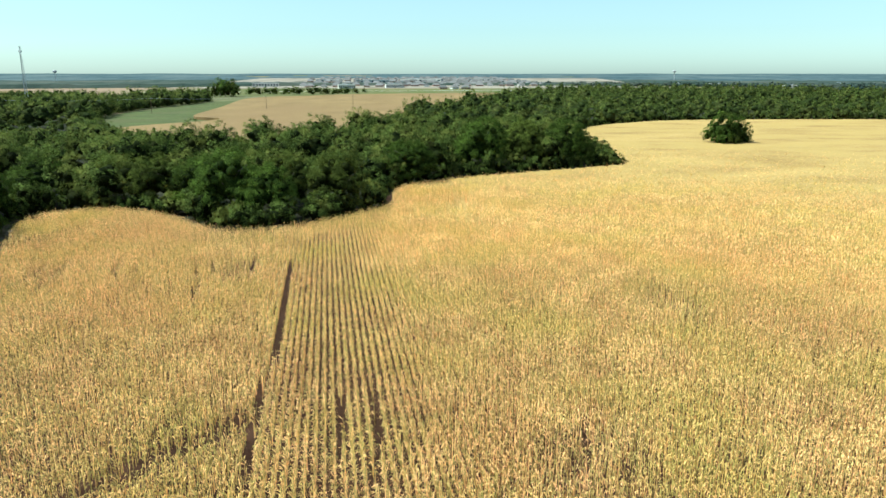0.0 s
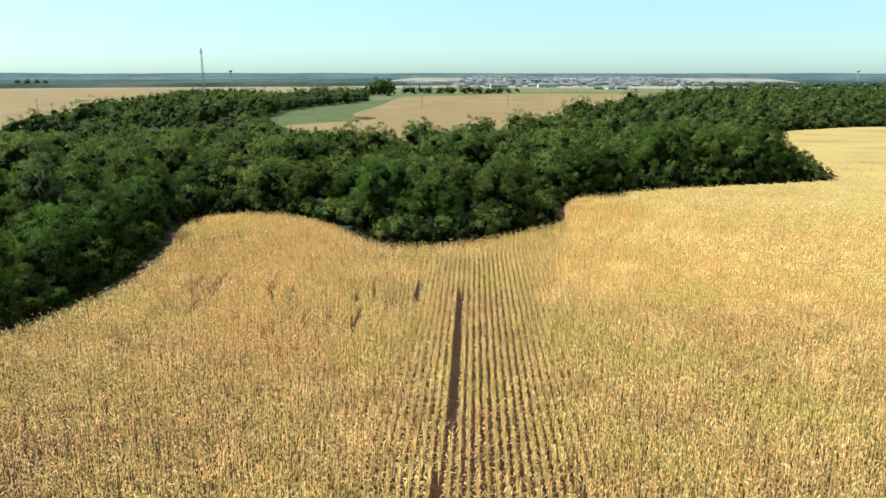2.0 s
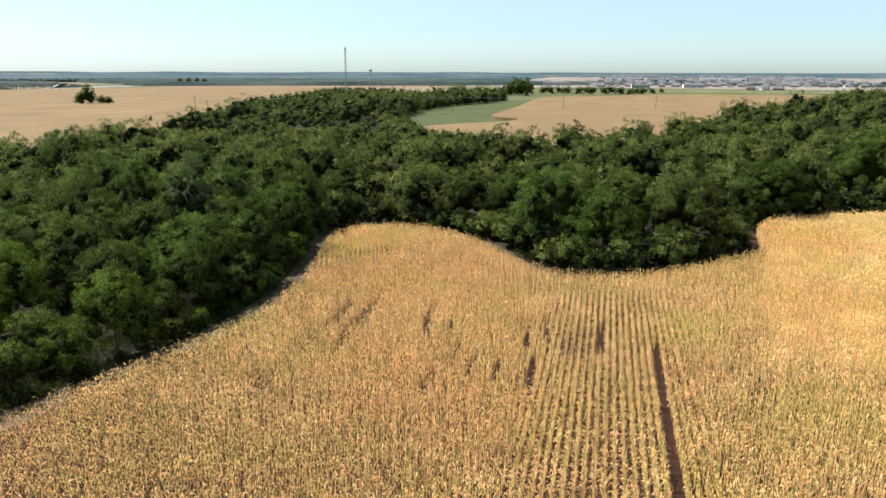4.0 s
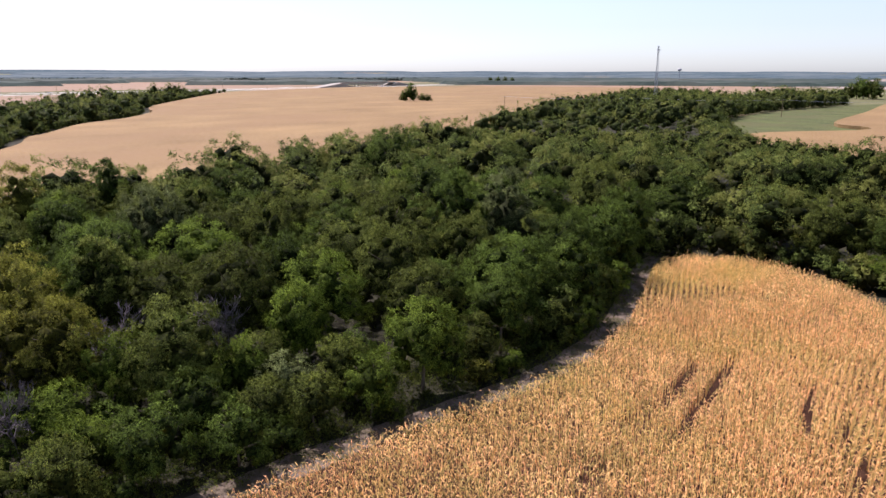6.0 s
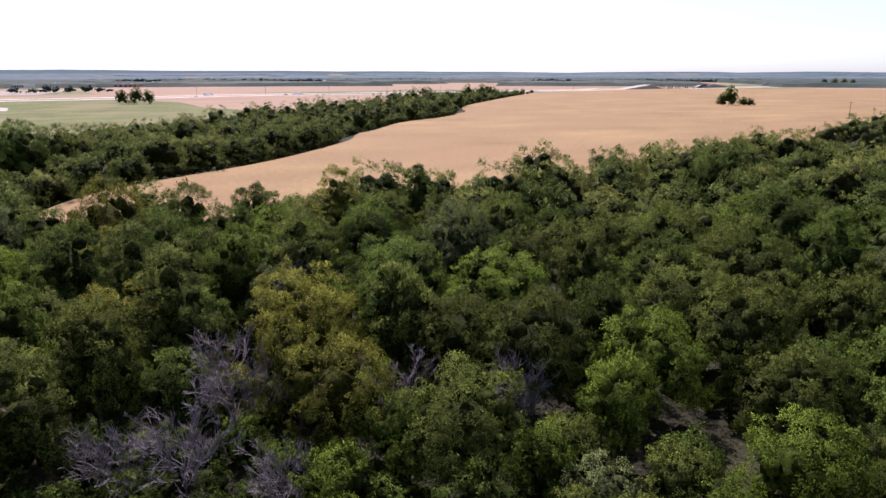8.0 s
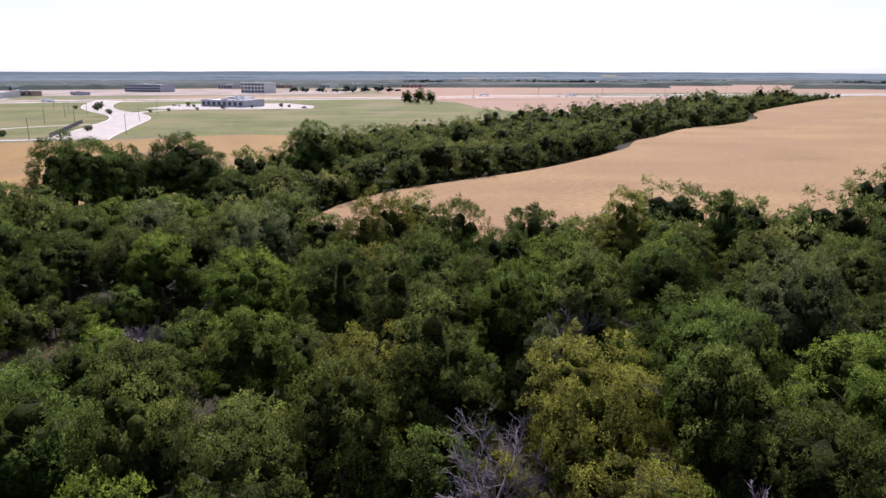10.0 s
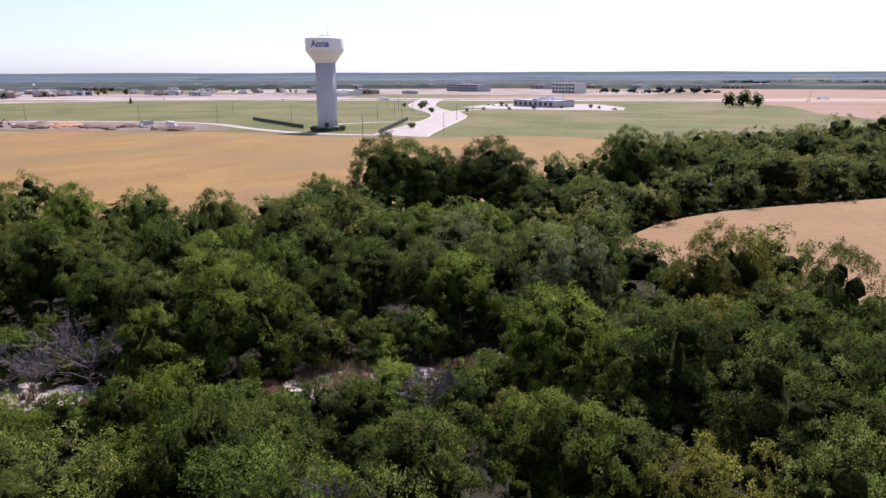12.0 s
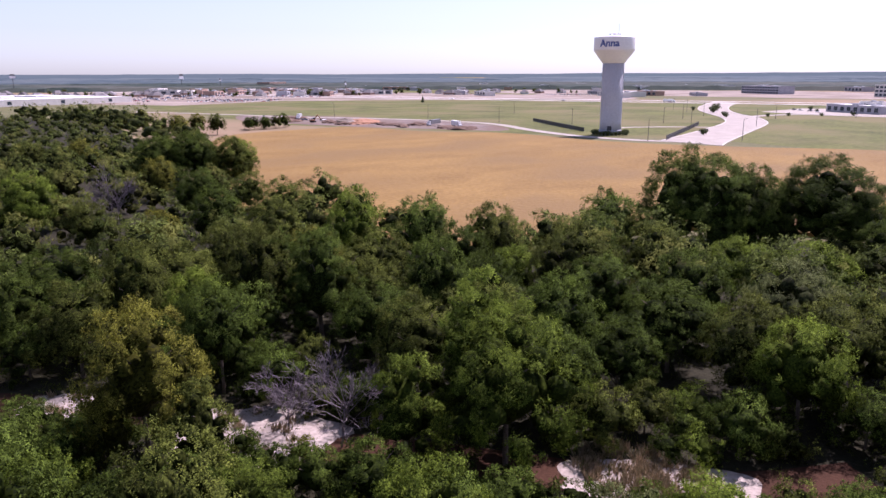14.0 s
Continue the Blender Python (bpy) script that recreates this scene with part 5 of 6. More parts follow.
copse(-300, 985, ((0, 0, "far", 0, 0, 1.8), (-9, 6, "far", 0, 1, 1.9), (9, 4, "far", 1, 2, 1.75), (2, 14, "far", 0, 0, 1.95), (-14, -4, "far", 1, 1, 1.4), (15, -2, "far", 0, 2, 1.3)), "tall dark green tree in the clump behind the meadow")
copse(-316, -388, ((-13, -4, "lone", 0, 1, 0.72), (-5, 0, "middle", 1, 0, 0.85), (3, 2, "lone", 0, 2, 0.62), (10, 0, "middle", 0, 1, 0.85), (16, 4, "middle", 0, 0, 0.8), (0, -7, "low", 0, 1, 1.2), (11, -6, "low", 1, 0, 1.2)), "dark green tree beside the building site")
copse(-262, -372, ((0, 0, "middle", 3, 0, 1.25), (-9, 6, "middle", 1, 2, 1.2), (9, -8, "middle", 4, 1, 1.15), (14, 9, "middle", 3, 2, 1.2)), "pale olive tree at the end of the wood")


def conifer(x, y, h, label):
    t = thing("evergreen", pose(x, y, 0.05), label, "tree")
    part("trunk", tube(bmesh.new(), (0, 0, 0), (0, 0, h * 0.4), 0.25, 0.15), M_BARK, t)
    bm = bmesh.new()
    rng = random.Random(int(x))
    for k in range(9):
        z = h * (0.06 + 0.1 * k)
        r = h * 0.3 * (1 - k / 9.5)
        m = Matrix.Translation((0, 0, z + h * 0.09)) @ Matrix.Rotation(rng.uniform(0, 1), 4, "Z")
        bmesh.ops.create_cone(bm, cap_ends=True, segments=11, radius1=r, radius2=r * 0.35, depth=h * 0.18, matrix=m)
    for v in bm.verts:
        v.co.xy *= rng.uniform(0.75, 1.15)
    part("crown", bm, M_HEDGE, t)


conifer(-677, -660, 9, "dark evergreen standing alone in the meadow")


# ---- poles, lamps, mast ----
def utility_pole(x, y, h, turn, label):
    t = thing("utility_pole", pose(x, y, 0, 0, 0, turn), label, "pole", "poles across the fields")
    part("post", tube(bmesh.new(), (0, 0, 0), (0, 0, h), 0.22, 0.14, 8), M_POLE, t)
    part("crossarm", boxes((-1.3, -0.08, h - 0.9, 1.3, 0.08, h - 0.7), bevel=0.02), M_POLE, t)
    for q in (-1.15, 0, 1.15):
        part("insulator", tube(bmesh.new(), (q, 0, h - 0.7), (q, 0, h - 0.35), 0.07, 0.05, 6), M_STEEL, t)
    return t


POLES = [(-13, 689), (-82, 649), (-151, 609), (-232, 566), (-320, 520), (-410, 470)]
for x, y in POLES:
    utility_pole(x, y, 12.5, 30, "brown timber pole carrying wires over the field")
for (x0, y0), (x1, y1) in zip(POLES[2:], POLES[3:]):
    bm = bmesh.new()
    for q in (-1.1, 1.1):
        p = [Vector((x0 + (x1 - x0) * u + q * 0.5, y0 + (y1 - y0) * u + q * 0.86, 12.2 - 5 * u * (1 - u))) for u in [k / 10 for k in range(11)]]
        for a, b in zip(p, p[1:]):
            tube(bm, a, b, 0.035, 0.035, 3)
    me = bpy.data.meshes.new("wire")
    bm.to_mesh(me)
    bm.free()
    me.materials.append(M_STEEL)
    tagged(new("wire", me), "pair of thin wires slung between timber poles", "wire", "wires")
for k in range(9):
    utility_pole(-1046 - 13 * k - (24 if k > 4 else 0), 60 + 90 * k, 13, 80, "timber pole beside the highway")


def mast(x, y, h):
    t = thing("radio_mast", pose(x, y, 0), "slender grey lattice mast with antennas on top", "mast")
    legs = [(math.cos(a), math.sin(a)) for a in (0.3, 2.39, 4.49)]

    def wide(z):
        return 2.0 - 1.3 * z / h
    for c, s in legs:
        bm = tube(bmesh.new(), (c * wide(0), s * wide(0), 0), (c * wide(h), s * wide(h), h), 0.22, 0.18, 5)
        part("leg", bm, M_STEEL, t)
    bm = bmesh.new()
    n = 20
    for k in range(n):
        a, b = h * k / n, h * (k + 1) / n
        for i in range(3):
            (c0, s0), (c1, s1) = legs[i], legs[(i + 1) % 3]
            tube(bm, (c0 * wide(a), s0 * wide(a), a), (c1 * wide(b), s1 * wide(b), b), 0.1, 0.1, 3)
            tube(bm, (c0 * wide(b), s0 * wide(b), b), (c1 * wide(b), s1 * wide(b), b), 0.1, 0.1, 3)
    part("bracing", bm, M_STEEL, t)
    part("platform", turned([(1.9, h - 5), (1.9, h - 4.6)], 12), M_STEEL, t)
    for k in range(6):
        a = k * math.pi / 3
        part("antenna", boxes((1.7, -0.25, h - 6.0, 2.1, 0.25, h - 3.4), bevel=0.05), M_WHITE, t).rotation_euler.z = a
    part("lightning_rod", tube(bmesh.new(), (0, 0, h), (0, 0, h + 2.5), 0.08, 0.04, 5), M_STEEL, t)


mast(-462, 792, 60)


def street_lamp(x, y, h, turn, label="tall grey street lamp beside the concrete road"):
    t = thing("street_lamp", pose(x, y, 0.1, 0, 0, turn), label, "lamp", "street lamps")
    part("post", tube(bmesh.new(), (0, 0, 0), (0, 0, h), 0.16, 0.1, 8), M_DARK, t)
    part("arm", tube(bmesh.new(), (0, 0, h - 0.2), (1.6, 0, h + 0.1), 0.06, 0.05, 6), M_DARK, t)
    part("lamp_head", boxes((1.4, -0.18, h, 2.2, 0.18, h + 0.16), bevel=0.04), M_DARK, t)


for k, (x, y) in enumerate(((-486, -276), (-415, -172), (-543, -240), (-727, -340), (-597, -256), (-552, -224), (-530, -268), (-564, -401), (-640, -262), (-690, -305), (-560, -182), (-650, -208), (-700, -168), (-452, -140), (-470, -330), (-462, -400), (-420, -470))):
    street_lamp(x, y, 11, k * 40)


# ---- fence round the tower ----
def fence(x0, y0, x1, y1, label):
    n = int(math.hypot(x1 - x0, y1 - y0) / 3.5)
    turn = math.degrees(math.atan2(y1 - y0, x1 - x0))
    step = math.hypot(x1 - x0, y1 - y0) / n
    t = thing("fence", pose(x0, y0, 0.1, 0, 0, turn), label, "fence", "fences of the tower yard")
    post = mesh_from(boxes((-0.1, -0.1, 0, 0.1, 0.1, 2.7), bevel=0.02), M_DARK, "post")
    panel = mesh_from(boxes(*[(0.15 + 0.16 * k * step / 3.5, -0.04, 0.1, 0.28 + 0.16 * k * step / 3.5, 0.04, 2.45) for k in range(21)], (0.1, -0.06, 0.5, step - 0.1, 0.06, 0.62), (0.1, -0.06, 2.1, step - 0.1, 0.06, 2.22)), M_DARK, "panel")
    for k in range(n + 1):
        for name, me in (("post", post), ("panel", panel)):
            if name == "post" or k < n:
                ob = new(name, me)
                ob.parent = t
                ob.location.x = k * step


def mesh_from(bm, mat, name):
    me = bpy.data.meshes.new(name)
    bm.to_mesh(me)
    bm.free()
    me.materials.append(mat)
    return me


for line in ((-494, -318, -441, -232), (-426, -168, -540, -212)):
    fence(*line, "dark slatted fence round the tower yard")
strip("tower_drive", smooth_line([(-446, -222), (-480, -236), (-505, -226), (-524, -206), (-530, -190)], 5), 6, 0.13, M_CONCRETE, "pale concrete drive within the tower yard", "road", 0.08)


def shrub(x, y, h, label, group="planted shrubs"):
    t = thing("shrub", pose(x, y, 0.1), label, "shrub", group)
    arrays = SHRUBS.setdefault("mesh", big_mesh("foliage", *crown_arrays(77, 1.0, 0.6, 9, 1, 300, 0.12, 0.0)[:2], M_HEDGE))
    ob = new("foliage", arrays)
    ob.parent = t
    ob.scale = (h, h, h)


SHRUBS = {}
for k in range(26):
    a = 2 * math.pi * k / 26
    shrub(-436 + 9.5 * math.cos(a), -210 + 9.5 * math.sin(a), 2.0 + 0.4 * (k % 3), "low dark green shrub round the foot of the tower", "shrubs of the tower")
for x, y, h in ((-471, -172, 3.5), (-478, -174, 3.0), (-640, -243, 4), (-655, -252, 4), (-700, -285, 6), (-712, -292, 5), (-735, -300, 7), (-725, -318, 4), (-668, -222, 3), (-690, -215, 3), (-705, -195, 3), (-730, -180, 3.5), (-755, -160, 3), (-770, -135, 4), (-775, -225, 3), (-800, -240, 4), (-762, -125, 3)):
    shrub(x, y, h, "young green tree planted beside the street")


# ---- vehicles ----
PAINT = [material("car_paint_" + k, a, tuple(v * 1.1 for v in a), 0.3) for k, a in (("white", (0.72, 0.72, 0.72)), ("silver", (0.42, 0.43, 0.45)), ("black", (0.02, 0.02, 0.025)), ("red", (0.35, 0.03, 0.03)), ("blue", (0.05, 0.09, 0.22)), ("grey", (0.16, 0.16, 0.17)))]
PAINT_NAME = ("white", "silver", "black", "red", "blue", "dark grey")
CAR_MODELS = {}


def profile_mesh(points, half, mat, name, taper=1.0):
    """A solid with the side profile (x, z), half as wide as said, narrower towards the top."""
    top = max(z for _, z in points)
    bm = bmesh.new()
    sides = []
    for s in (-1, 1):
        sides.append([bm.verts.new((x, s * half * (1 - (1 - taper) * z / top), z)) for x, z in points])
    bm.faces.new(sides[0])
    bm.faces.new(sides[1][::-1])
    n = len(points)
    for k in range(n):
        bm.faces.new((sides[0][k], sides[1][k], sides[1][(k + 1) % n], sides[0][(k + 1) % n]))
    bmesh.ops.recalc_face_normals(bm, faces=bm.faces[:])
    bmesh.ops.bevel(bm, geom=bm.edges[:], offset=0.05, segments=1, affect="EDGES")
    return mesh_from(bm, mat, name)


def vehicle(x, y, turn, paint, kind, label, z=0.12):
    key = (paint, kind)
    if key not in CAR_MODELS:
        if kind == "car":
            body = [(-2.2, 0.35), (-2.25, 0.8), (-1.5, 0.98), (1.1, 0.95), (2.1, 0.78), (2.25, 0.4)]
            cab = [(-1.75, 0.95), (-1.1, 1.45), (0.35, 1.45), (1.2, 0.93)]
        elif kind == "pickup":
            body = [(-2.8, 0.5), (-2.8, 1.15), (1.0, 1.2), (2.6, 1.1), (2.75, 0.5)]
            cab = [(-0.6, 1.18), (-0.4, 1.9), (0.7, 1.9), (1.3, 1.17)]
        else:
            body = [(-7.5, 1.1), (-7.5, 3.9), (4.2, 3.9), (4.2, 1.1)]
            cab = [(4.6, 0.6), (4.6, 3.2), (5.6, 3.1), (6.3, 1.9), (7.2, 1.7), (7.2, 0.6)]
        wheel = mesh_from(tube(bmesh.new(), (0, -0.12, 0), (0, 0.12, 0), 0.36, 0.36, 12), M_TYRE, "wheel")
        CAR_MODELS[key] = (profile_mesh(body, 0.92 if kind != "lorry" else 1.25, PAINT[paint], "body", 0.94), profile_mesh(cab, 0.8 if kind != "lorry" else 1.2, M_GLASS if kind != "lorry" else PAINT[1], "cabin", 0.86), wheel)
    body, cab, wheel = CAR_MODELS[key]
    t = thing({"car": "car", "pickup": "pickup_truck", "lorry": "lorry"}[kind], pose(x, y, z, 0, 0, turn), label, kind if kind != "pickup" else "truck", "vehicles")
    new("body", body).parent = t
    new("cabin", cab).parent = t
    for wx in {"car": (-1.35, 1.4), "pickup": (-1.8, 1.75), "lorry": (-6.5, -5.4, 2.6, 6.2)}[kind]:
        for wy in (-0.8, 0.8):
            w = new("wheel", wheel)
            w.parent = t
            w.location = (wx, wy, 0.36)


rv = random.Random(9)
for k in range(34):
    i = rv.randrange(20, len(HWY) - 45)
    d = HWY[i + 1] - HWY[i]
    off = rv.choice((0, -62))
    kind = rv.choices(("car", "pickup", "lorry"), (6, 3, 1))[0]
    p = rv.randrange(6)
    vehicle(HWY[i][0] + off + rv.uniform(-3, 3), HWY[i][1], math.degrees(math.atan2(d[1], d[0])) + (180 if off else 0), p if kind != "lorry" else 0, kind, PAINT_NAME[p if kind != "lorry" else 0] + " " + {"car": "car", "pickup": "pickup truck", "lorry": "box lorry"}[kind] + " on the concrete highway", 0.31)
vehicle(-748, -107, 60, 2, "pickup", "black pickup truck parked at the end of the lot")
for x, y, p, kind in ((-800, -255, 2, "car"), (-784, -234, 5, "pickup"), (-792, -246, 0, "car"), (-770, -222, 1, "car"), (-752, -186, 5, "pickup")):
    vehicle(x, y, 65, p, kind, PAINT_NAME[p] + " " + ("car" if kind == "car" else "pickup truck") + " parked beside the low grey building")


# ---- buildings ----
def block(name, x, y, turn, w, d, h, storeys, wall, roof, label, category, bays=6, parapet=0.6, glass=0.55, group="", z=0.05):
    """A flat-roofed building: walls, roof, a parapet and its windows, one by one, along the two long sides."""
    t = thing(name, pose(x, y, z, 0, 0, turn), label, category, group)
    part("wall", boxes((-w / 2, -d / 2, -1.0 if z > 1 else 0, w / 2, d / 2, h)), wall, t)
    part("roof", boxes((-w / 2 + 0.4, -d / 2 + 0.4, h, w / 2 - 0.4, d / 2 - 0.4, h + 0.15)), roof, t)
    part("parapet", boxes((-w / 2 - 0.05, -d / 2 - 0.05, h, w / 2 + 0.05, -d / 2 + 0.35, h + parapet), (-w / 2 - 0.05, d / 2 - 0.35, h, w / 2 + 0.05, d / 2 + 0.05, h + parapet), (-w / 2 - 0.05, -d / 2 + 0.35, h, -w / 2 + 0.35, d / 2 - 0.35, h + parapet), (w / 2 - 0.35, -d / 2 + 0.35, h, w / 2 + 0.05, d / 2 - 0.35, h + parapet)), wall, t)
    part("roof_unit", boxes((-w * 0.2, -d * 0.15, h + 0.15, -w * 0.08, d * 0.1, h + 1.7), (w * 0.12, -d * 0.1, h + 0.15, w * 0.2, d * 0.15, h + 1.4), bevel=0.08), M_STEEL, t)
    high, bay = h / storeys, w / bays
    pane = mesh_from(boxes((-bay * glass / 2, -0.06, 0, bay * glass / 2, 0.06, high * 0.55)), M_GLASS, "window")
    for s in range(storeys):
        for b in range(bays):
            for side in (-1, 1):
                ob = new("window", pane)
                ob.parent = t
                ob.location = (-w / 2 + bay * (b + 0.5), side * d / 2, s * high + high * 0.25)
    part("door", boxes((-1.2, -d / 2 - 0.1, 0, 1.2, -d / 2 + 0.1, 2.4)), M_DARK, t)
    return t


block("shop_building", -790, -190, 63, 58, 30, 6.5, 1, M_GREYWALL, M_WHITEROOF, "long low grey building with a white flat roof", "building", 8)
block("roof_hall", -800, -185, 63, 24, 14, 9.0, 1, M_WALL, M_WHITEROOF, "pale raised hall behind the grey building", "building", 4)
block("office_building", -1375, -535, 65, 92, 34, 13, 3, M_GREYWALL, M_WHITEROOF, "three-storey grey and glass office block", "building", 14, glass=0.8)
block("office_building", -1300, -310, 65, 52, 30, 17, 3, M_WALL, M_WHITEROOF, "white and grey office block with dark windows", "building", 7, glass=0.7)
block("warehouse", -300, -1030, 17, 190, 210, 7, 1, M_WALL, M_WHITEROOF, "large warehouse with a bright white roof", "building", 3, glass=0.08)
block("warehouse", -1080, -640, 70, 90, 30, 7, 1, M_WALL, M_WHITEROOF, "long white metal shed beyond the highway", "building", 12, glass=0.2)
for k, (x, y, w) in enumerate(((-690, -1110, 32), (-716, -1078, 30), (-765, -1018, 42), (-660, -1320, 80), (-720, -1260, 60), (-810, -1200, 40), (-880, -1340, 70), (-950, -1200, 36))):
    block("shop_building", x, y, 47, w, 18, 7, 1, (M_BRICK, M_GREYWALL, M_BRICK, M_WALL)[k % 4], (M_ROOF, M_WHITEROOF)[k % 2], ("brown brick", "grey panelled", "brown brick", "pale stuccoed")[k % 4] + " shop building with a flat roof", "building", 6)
block("school_building", -1240, -2080, 40, 150, 40, 14, 2, M_BRICK, M_ROOF, "large dark school building far off", "building", 20)
for k in range(26):
    w = rv.uniform(24, 70)
    block("far_building", -880 - rv.uniform(0, 520) - 4 * k, -1500 + 38 * k + rv.uniform(-30, 30), rv.uniform(40, 80), w, 18, rv.uniform(4, 7), 1, (M_WALL, M_GREYWALL, M_BRICK)[k % 3], (M_WHITEROOF, M_ROOF)[k % 2], "low flat-roofed building in the business park", "building", 4, group="far buildings")
for k in range(16):
    block("far_building", -1500 - rv.uniform(0, 500), -1500 + 100 * k + rv.uniform(-30, 30), rv.uniform(40, 80), rv.uniform(30, 80), 24, rv.uniform(5, 9), 1, (M_WALL, M_GREYWALL, M_BRICK)[k % 3], M_WHITEROOF, "pale building beyond the highway", "building", 5, group="far buildings")


def house(x, y, turn, w, d, wall, label):
    t = thing("house", pose(x, y, 0.05, 0, 0, turn), label, "house", "houses of the estate")
    h, r = 3.4, 8.4
    part("wall", boxes((-w / 2, -d / 2, 0, w / 2, d / 2, h)), wall, t)
    bm = bmesh.new()
    e = 0.6
    a = [bm.verts.new(v) for v in ((-w / 2 - e, -d / 2 - e, h), (w / 2 + e, -d / 2 - e, h), (w / 2 + e, d / 2 + e, h), (-w / 2 - e, d / 2 + e, h), (-w / 4, 0, r), (w / 4, 0, r))]
    for f in ((3, 2, 1, 0), (0, 1, 5, 4), (1, 2, 5), (2, 3, 4, 5), (3, 0, 4)):
        bm.faces.new([a[i] for i in f])
    part("roof", bm, M_ROOF, t)
    for sx in (-0.3, 0.3):
        part("window", boxes((sx * w - 0.9, -d / 2 - 0.06, 1.0, sx * w + 0.9, -d / 2 + 0.06, 2.4)), M_GLASS, t)
    part("door", boxes((-0.5, -d / 2 - 0.06, 0.0, 0.5, -d / 2 + 0.06, 2.1)), M_DARK, t)
    return t


def rise(y):
    """The gentle slope on which the estate stands."""
    return max(0.05, 0.05 + 0.019 * (y - 1600))


def estate_ground():
    xs, ys = [-620, -300, 0, 300, 520], [1590, 1600, 1800, 2000, 2200, 2450, 2500]
    verts = [(x, y, rise(y) if y < 2480 else 0) for y in ys for x in xs]
    faces = [(k, k + 1, k + 6, k + 5) for j in range(6) for k in range(5 * j, 5 * j + 4)]
    tagged(new("estate_ground", mesh_of("estate_ground", verts, faces, M_LOT)), "bare pale plots of the housing estate on a slope", "ground", "", "structure")


estate_ground()
models = [house(0, 1500, 10, 17, 13, M_BRICK, "brick house with a grey hipped roof"), house(24, 1505, 30, 15, 12, M_WALL, "pale house with a grey hipped roof"), house(48, 1500, -8, 19, 13, M_BRICK, "broad brick house with a grey hipped roof")]
for i in range(11):
    for j in range(23):
        x, y = -330 + 26 * j + rv.uniform(-5, 5) - 8 * i, 1650 + 64 * i + 0.2 * 24 * j + rv.uniform(-8, 8)
        if rv.random() < (0.9 if j > 4 else 0.55):
            copy_thing(models[(i + 2 * j) % 3], pose(x, y, rise(y) - 0.2, 0, 0, rv.choice((0, 90, 180, 12)) + rv.uniform(-5, 5)))
for k, (x, y, w) in enumerate(((-190, 1950, 90), (-60, 2050, 120), (-320, 2020, 70), (110, 2100, 70), (-420, 1700, 60), (-110, 1620, 40), (-210, 1560, 36))):
    block("far_building", x, y, rv.uniform(-15, 15), w, 30, 8, 1, M_WALL, M_WHITEROOF, "long white building on the edge of the town", "building", 9, group="far buildings", z=rise(y) - 0.2)
for k in range(13):
    block("far_building", 620 + 85 * k + rv.uniform(-30, 30), 1700 + rv.uniform(-150, 250), rv.uniform(-15, 15), rv.uniform(30, 70), 24, 7, 1, M_WALL, (M_WHITEROOF, M_ROOF)[k % 2], "pale building among far trees", "building", 6, group="far buildings")
strip("estate_road", smooth_line([(-420, 1240), (-150, 1330), (100, 1370), (330, 1340)], 20), 10, 0.12, M_ASPHALT, "pale road before the houses", "road")
sheet("estate_grass", [(-420, 1000), (-240, 1020), (-120, 1080), (130, 1150), (330, 1330), (420, 1500), (-480, 1500), (-520, 1150)], 0.06, M_GRASS, "green verge before the houses", "meadow")


def water_tank(x, y, h, label):
    t = thing("small_water_tower", pose(x, y, 0), label, "water tower")
    part("tank", turned([(1, h - 9), (6, h - 6), (6.5, h - 3), (4, h), (0.3, h + 0.5)], 20), M_GREYWALL, t)
    part("stem", tube(bmesh.new(), (0, 0, 0), (0, 0, h - 8), 1.2, 1.0, 10), M_GREYWALL, t)


water_tank(-1240, 2300, 42, "small grey water tower near the horizon")
water_tank(900, 2800, 44, "small pale water tower near the horizon")


def billboard(x, y, h, w, turn, label):
    t = thing("billboard", pose(x, y, 0, 0, 0, turn), label, "sign", "roadside signs")
    part("post", tube(bmesh.new(), (0, 0, 0), (0, 0, h), 0.7, 0.6, 10), M_DARK, t)
    part("panel", boxes((-w / 2, -0.3, h, w / 2, 0.3, h + w * 0.42), bevel=0.05), M_GREY_PAINT, t)
    part("upper_panel", boxes((-w * 0.4, -0.3, h + w * 0.48, w * 0.4, 0.3, h + w * 0.75), bevel=0.05), M_DARK, t)


billboard(-880, -1925, 26, 18, 30, "tall roadside sign with two dark panels on a post")
billboard(-980, -1900, 20, 9, 30, "narrow dark roadside sign on a post")
billboard(-1062, -1397, 12, 12, 40, "dark roadside sign on a single post")
billboard(-440, -1750, 30, 12, 15, "tall roadside sign above the shops")


# ---- car parks and building site ----
sheet("car_park", [(-400, -900), (-470, -960), (-790, -1010), (-900, -960), (-960, -1150), (-900, -1420), (-620, -1500), (-520, -1300), (-480, -1100)], 0.1, M_LOT, "pale car park with rows of parked cars", "car park")
for i in range(7):
    for j in range(11):
        if rv.random() < 0.75:
            p = rv.choice((0, 0, 0, 1, 1, 2, 3, 5, 5))
            kind = rv.choice(("car", "pickup"))
            vehicle(-455 - 15 * j - 6 * i + rv.uniform(-2, 2), -985 - 34 * i - 8 * j + rv.uniform(-3, 3), 60 + rv.uniform(-4, 4), p, kind, PAINT_NAME[p] + " " + ("car" if kind == "car" else "pickup truck") + " parked in the row beside the shops")
sheet("building_site", smooth_line([(-352, -418), (-340, -470), (-372, -545), (-404, -518), (-432, -452), (-446, -372), (-444, -312), (-418, -272), (-400, -288), (-388, -320), (-366, -366)], 8, True), 0.12, M_SITE, "bare graded ground of a building site", "building site")
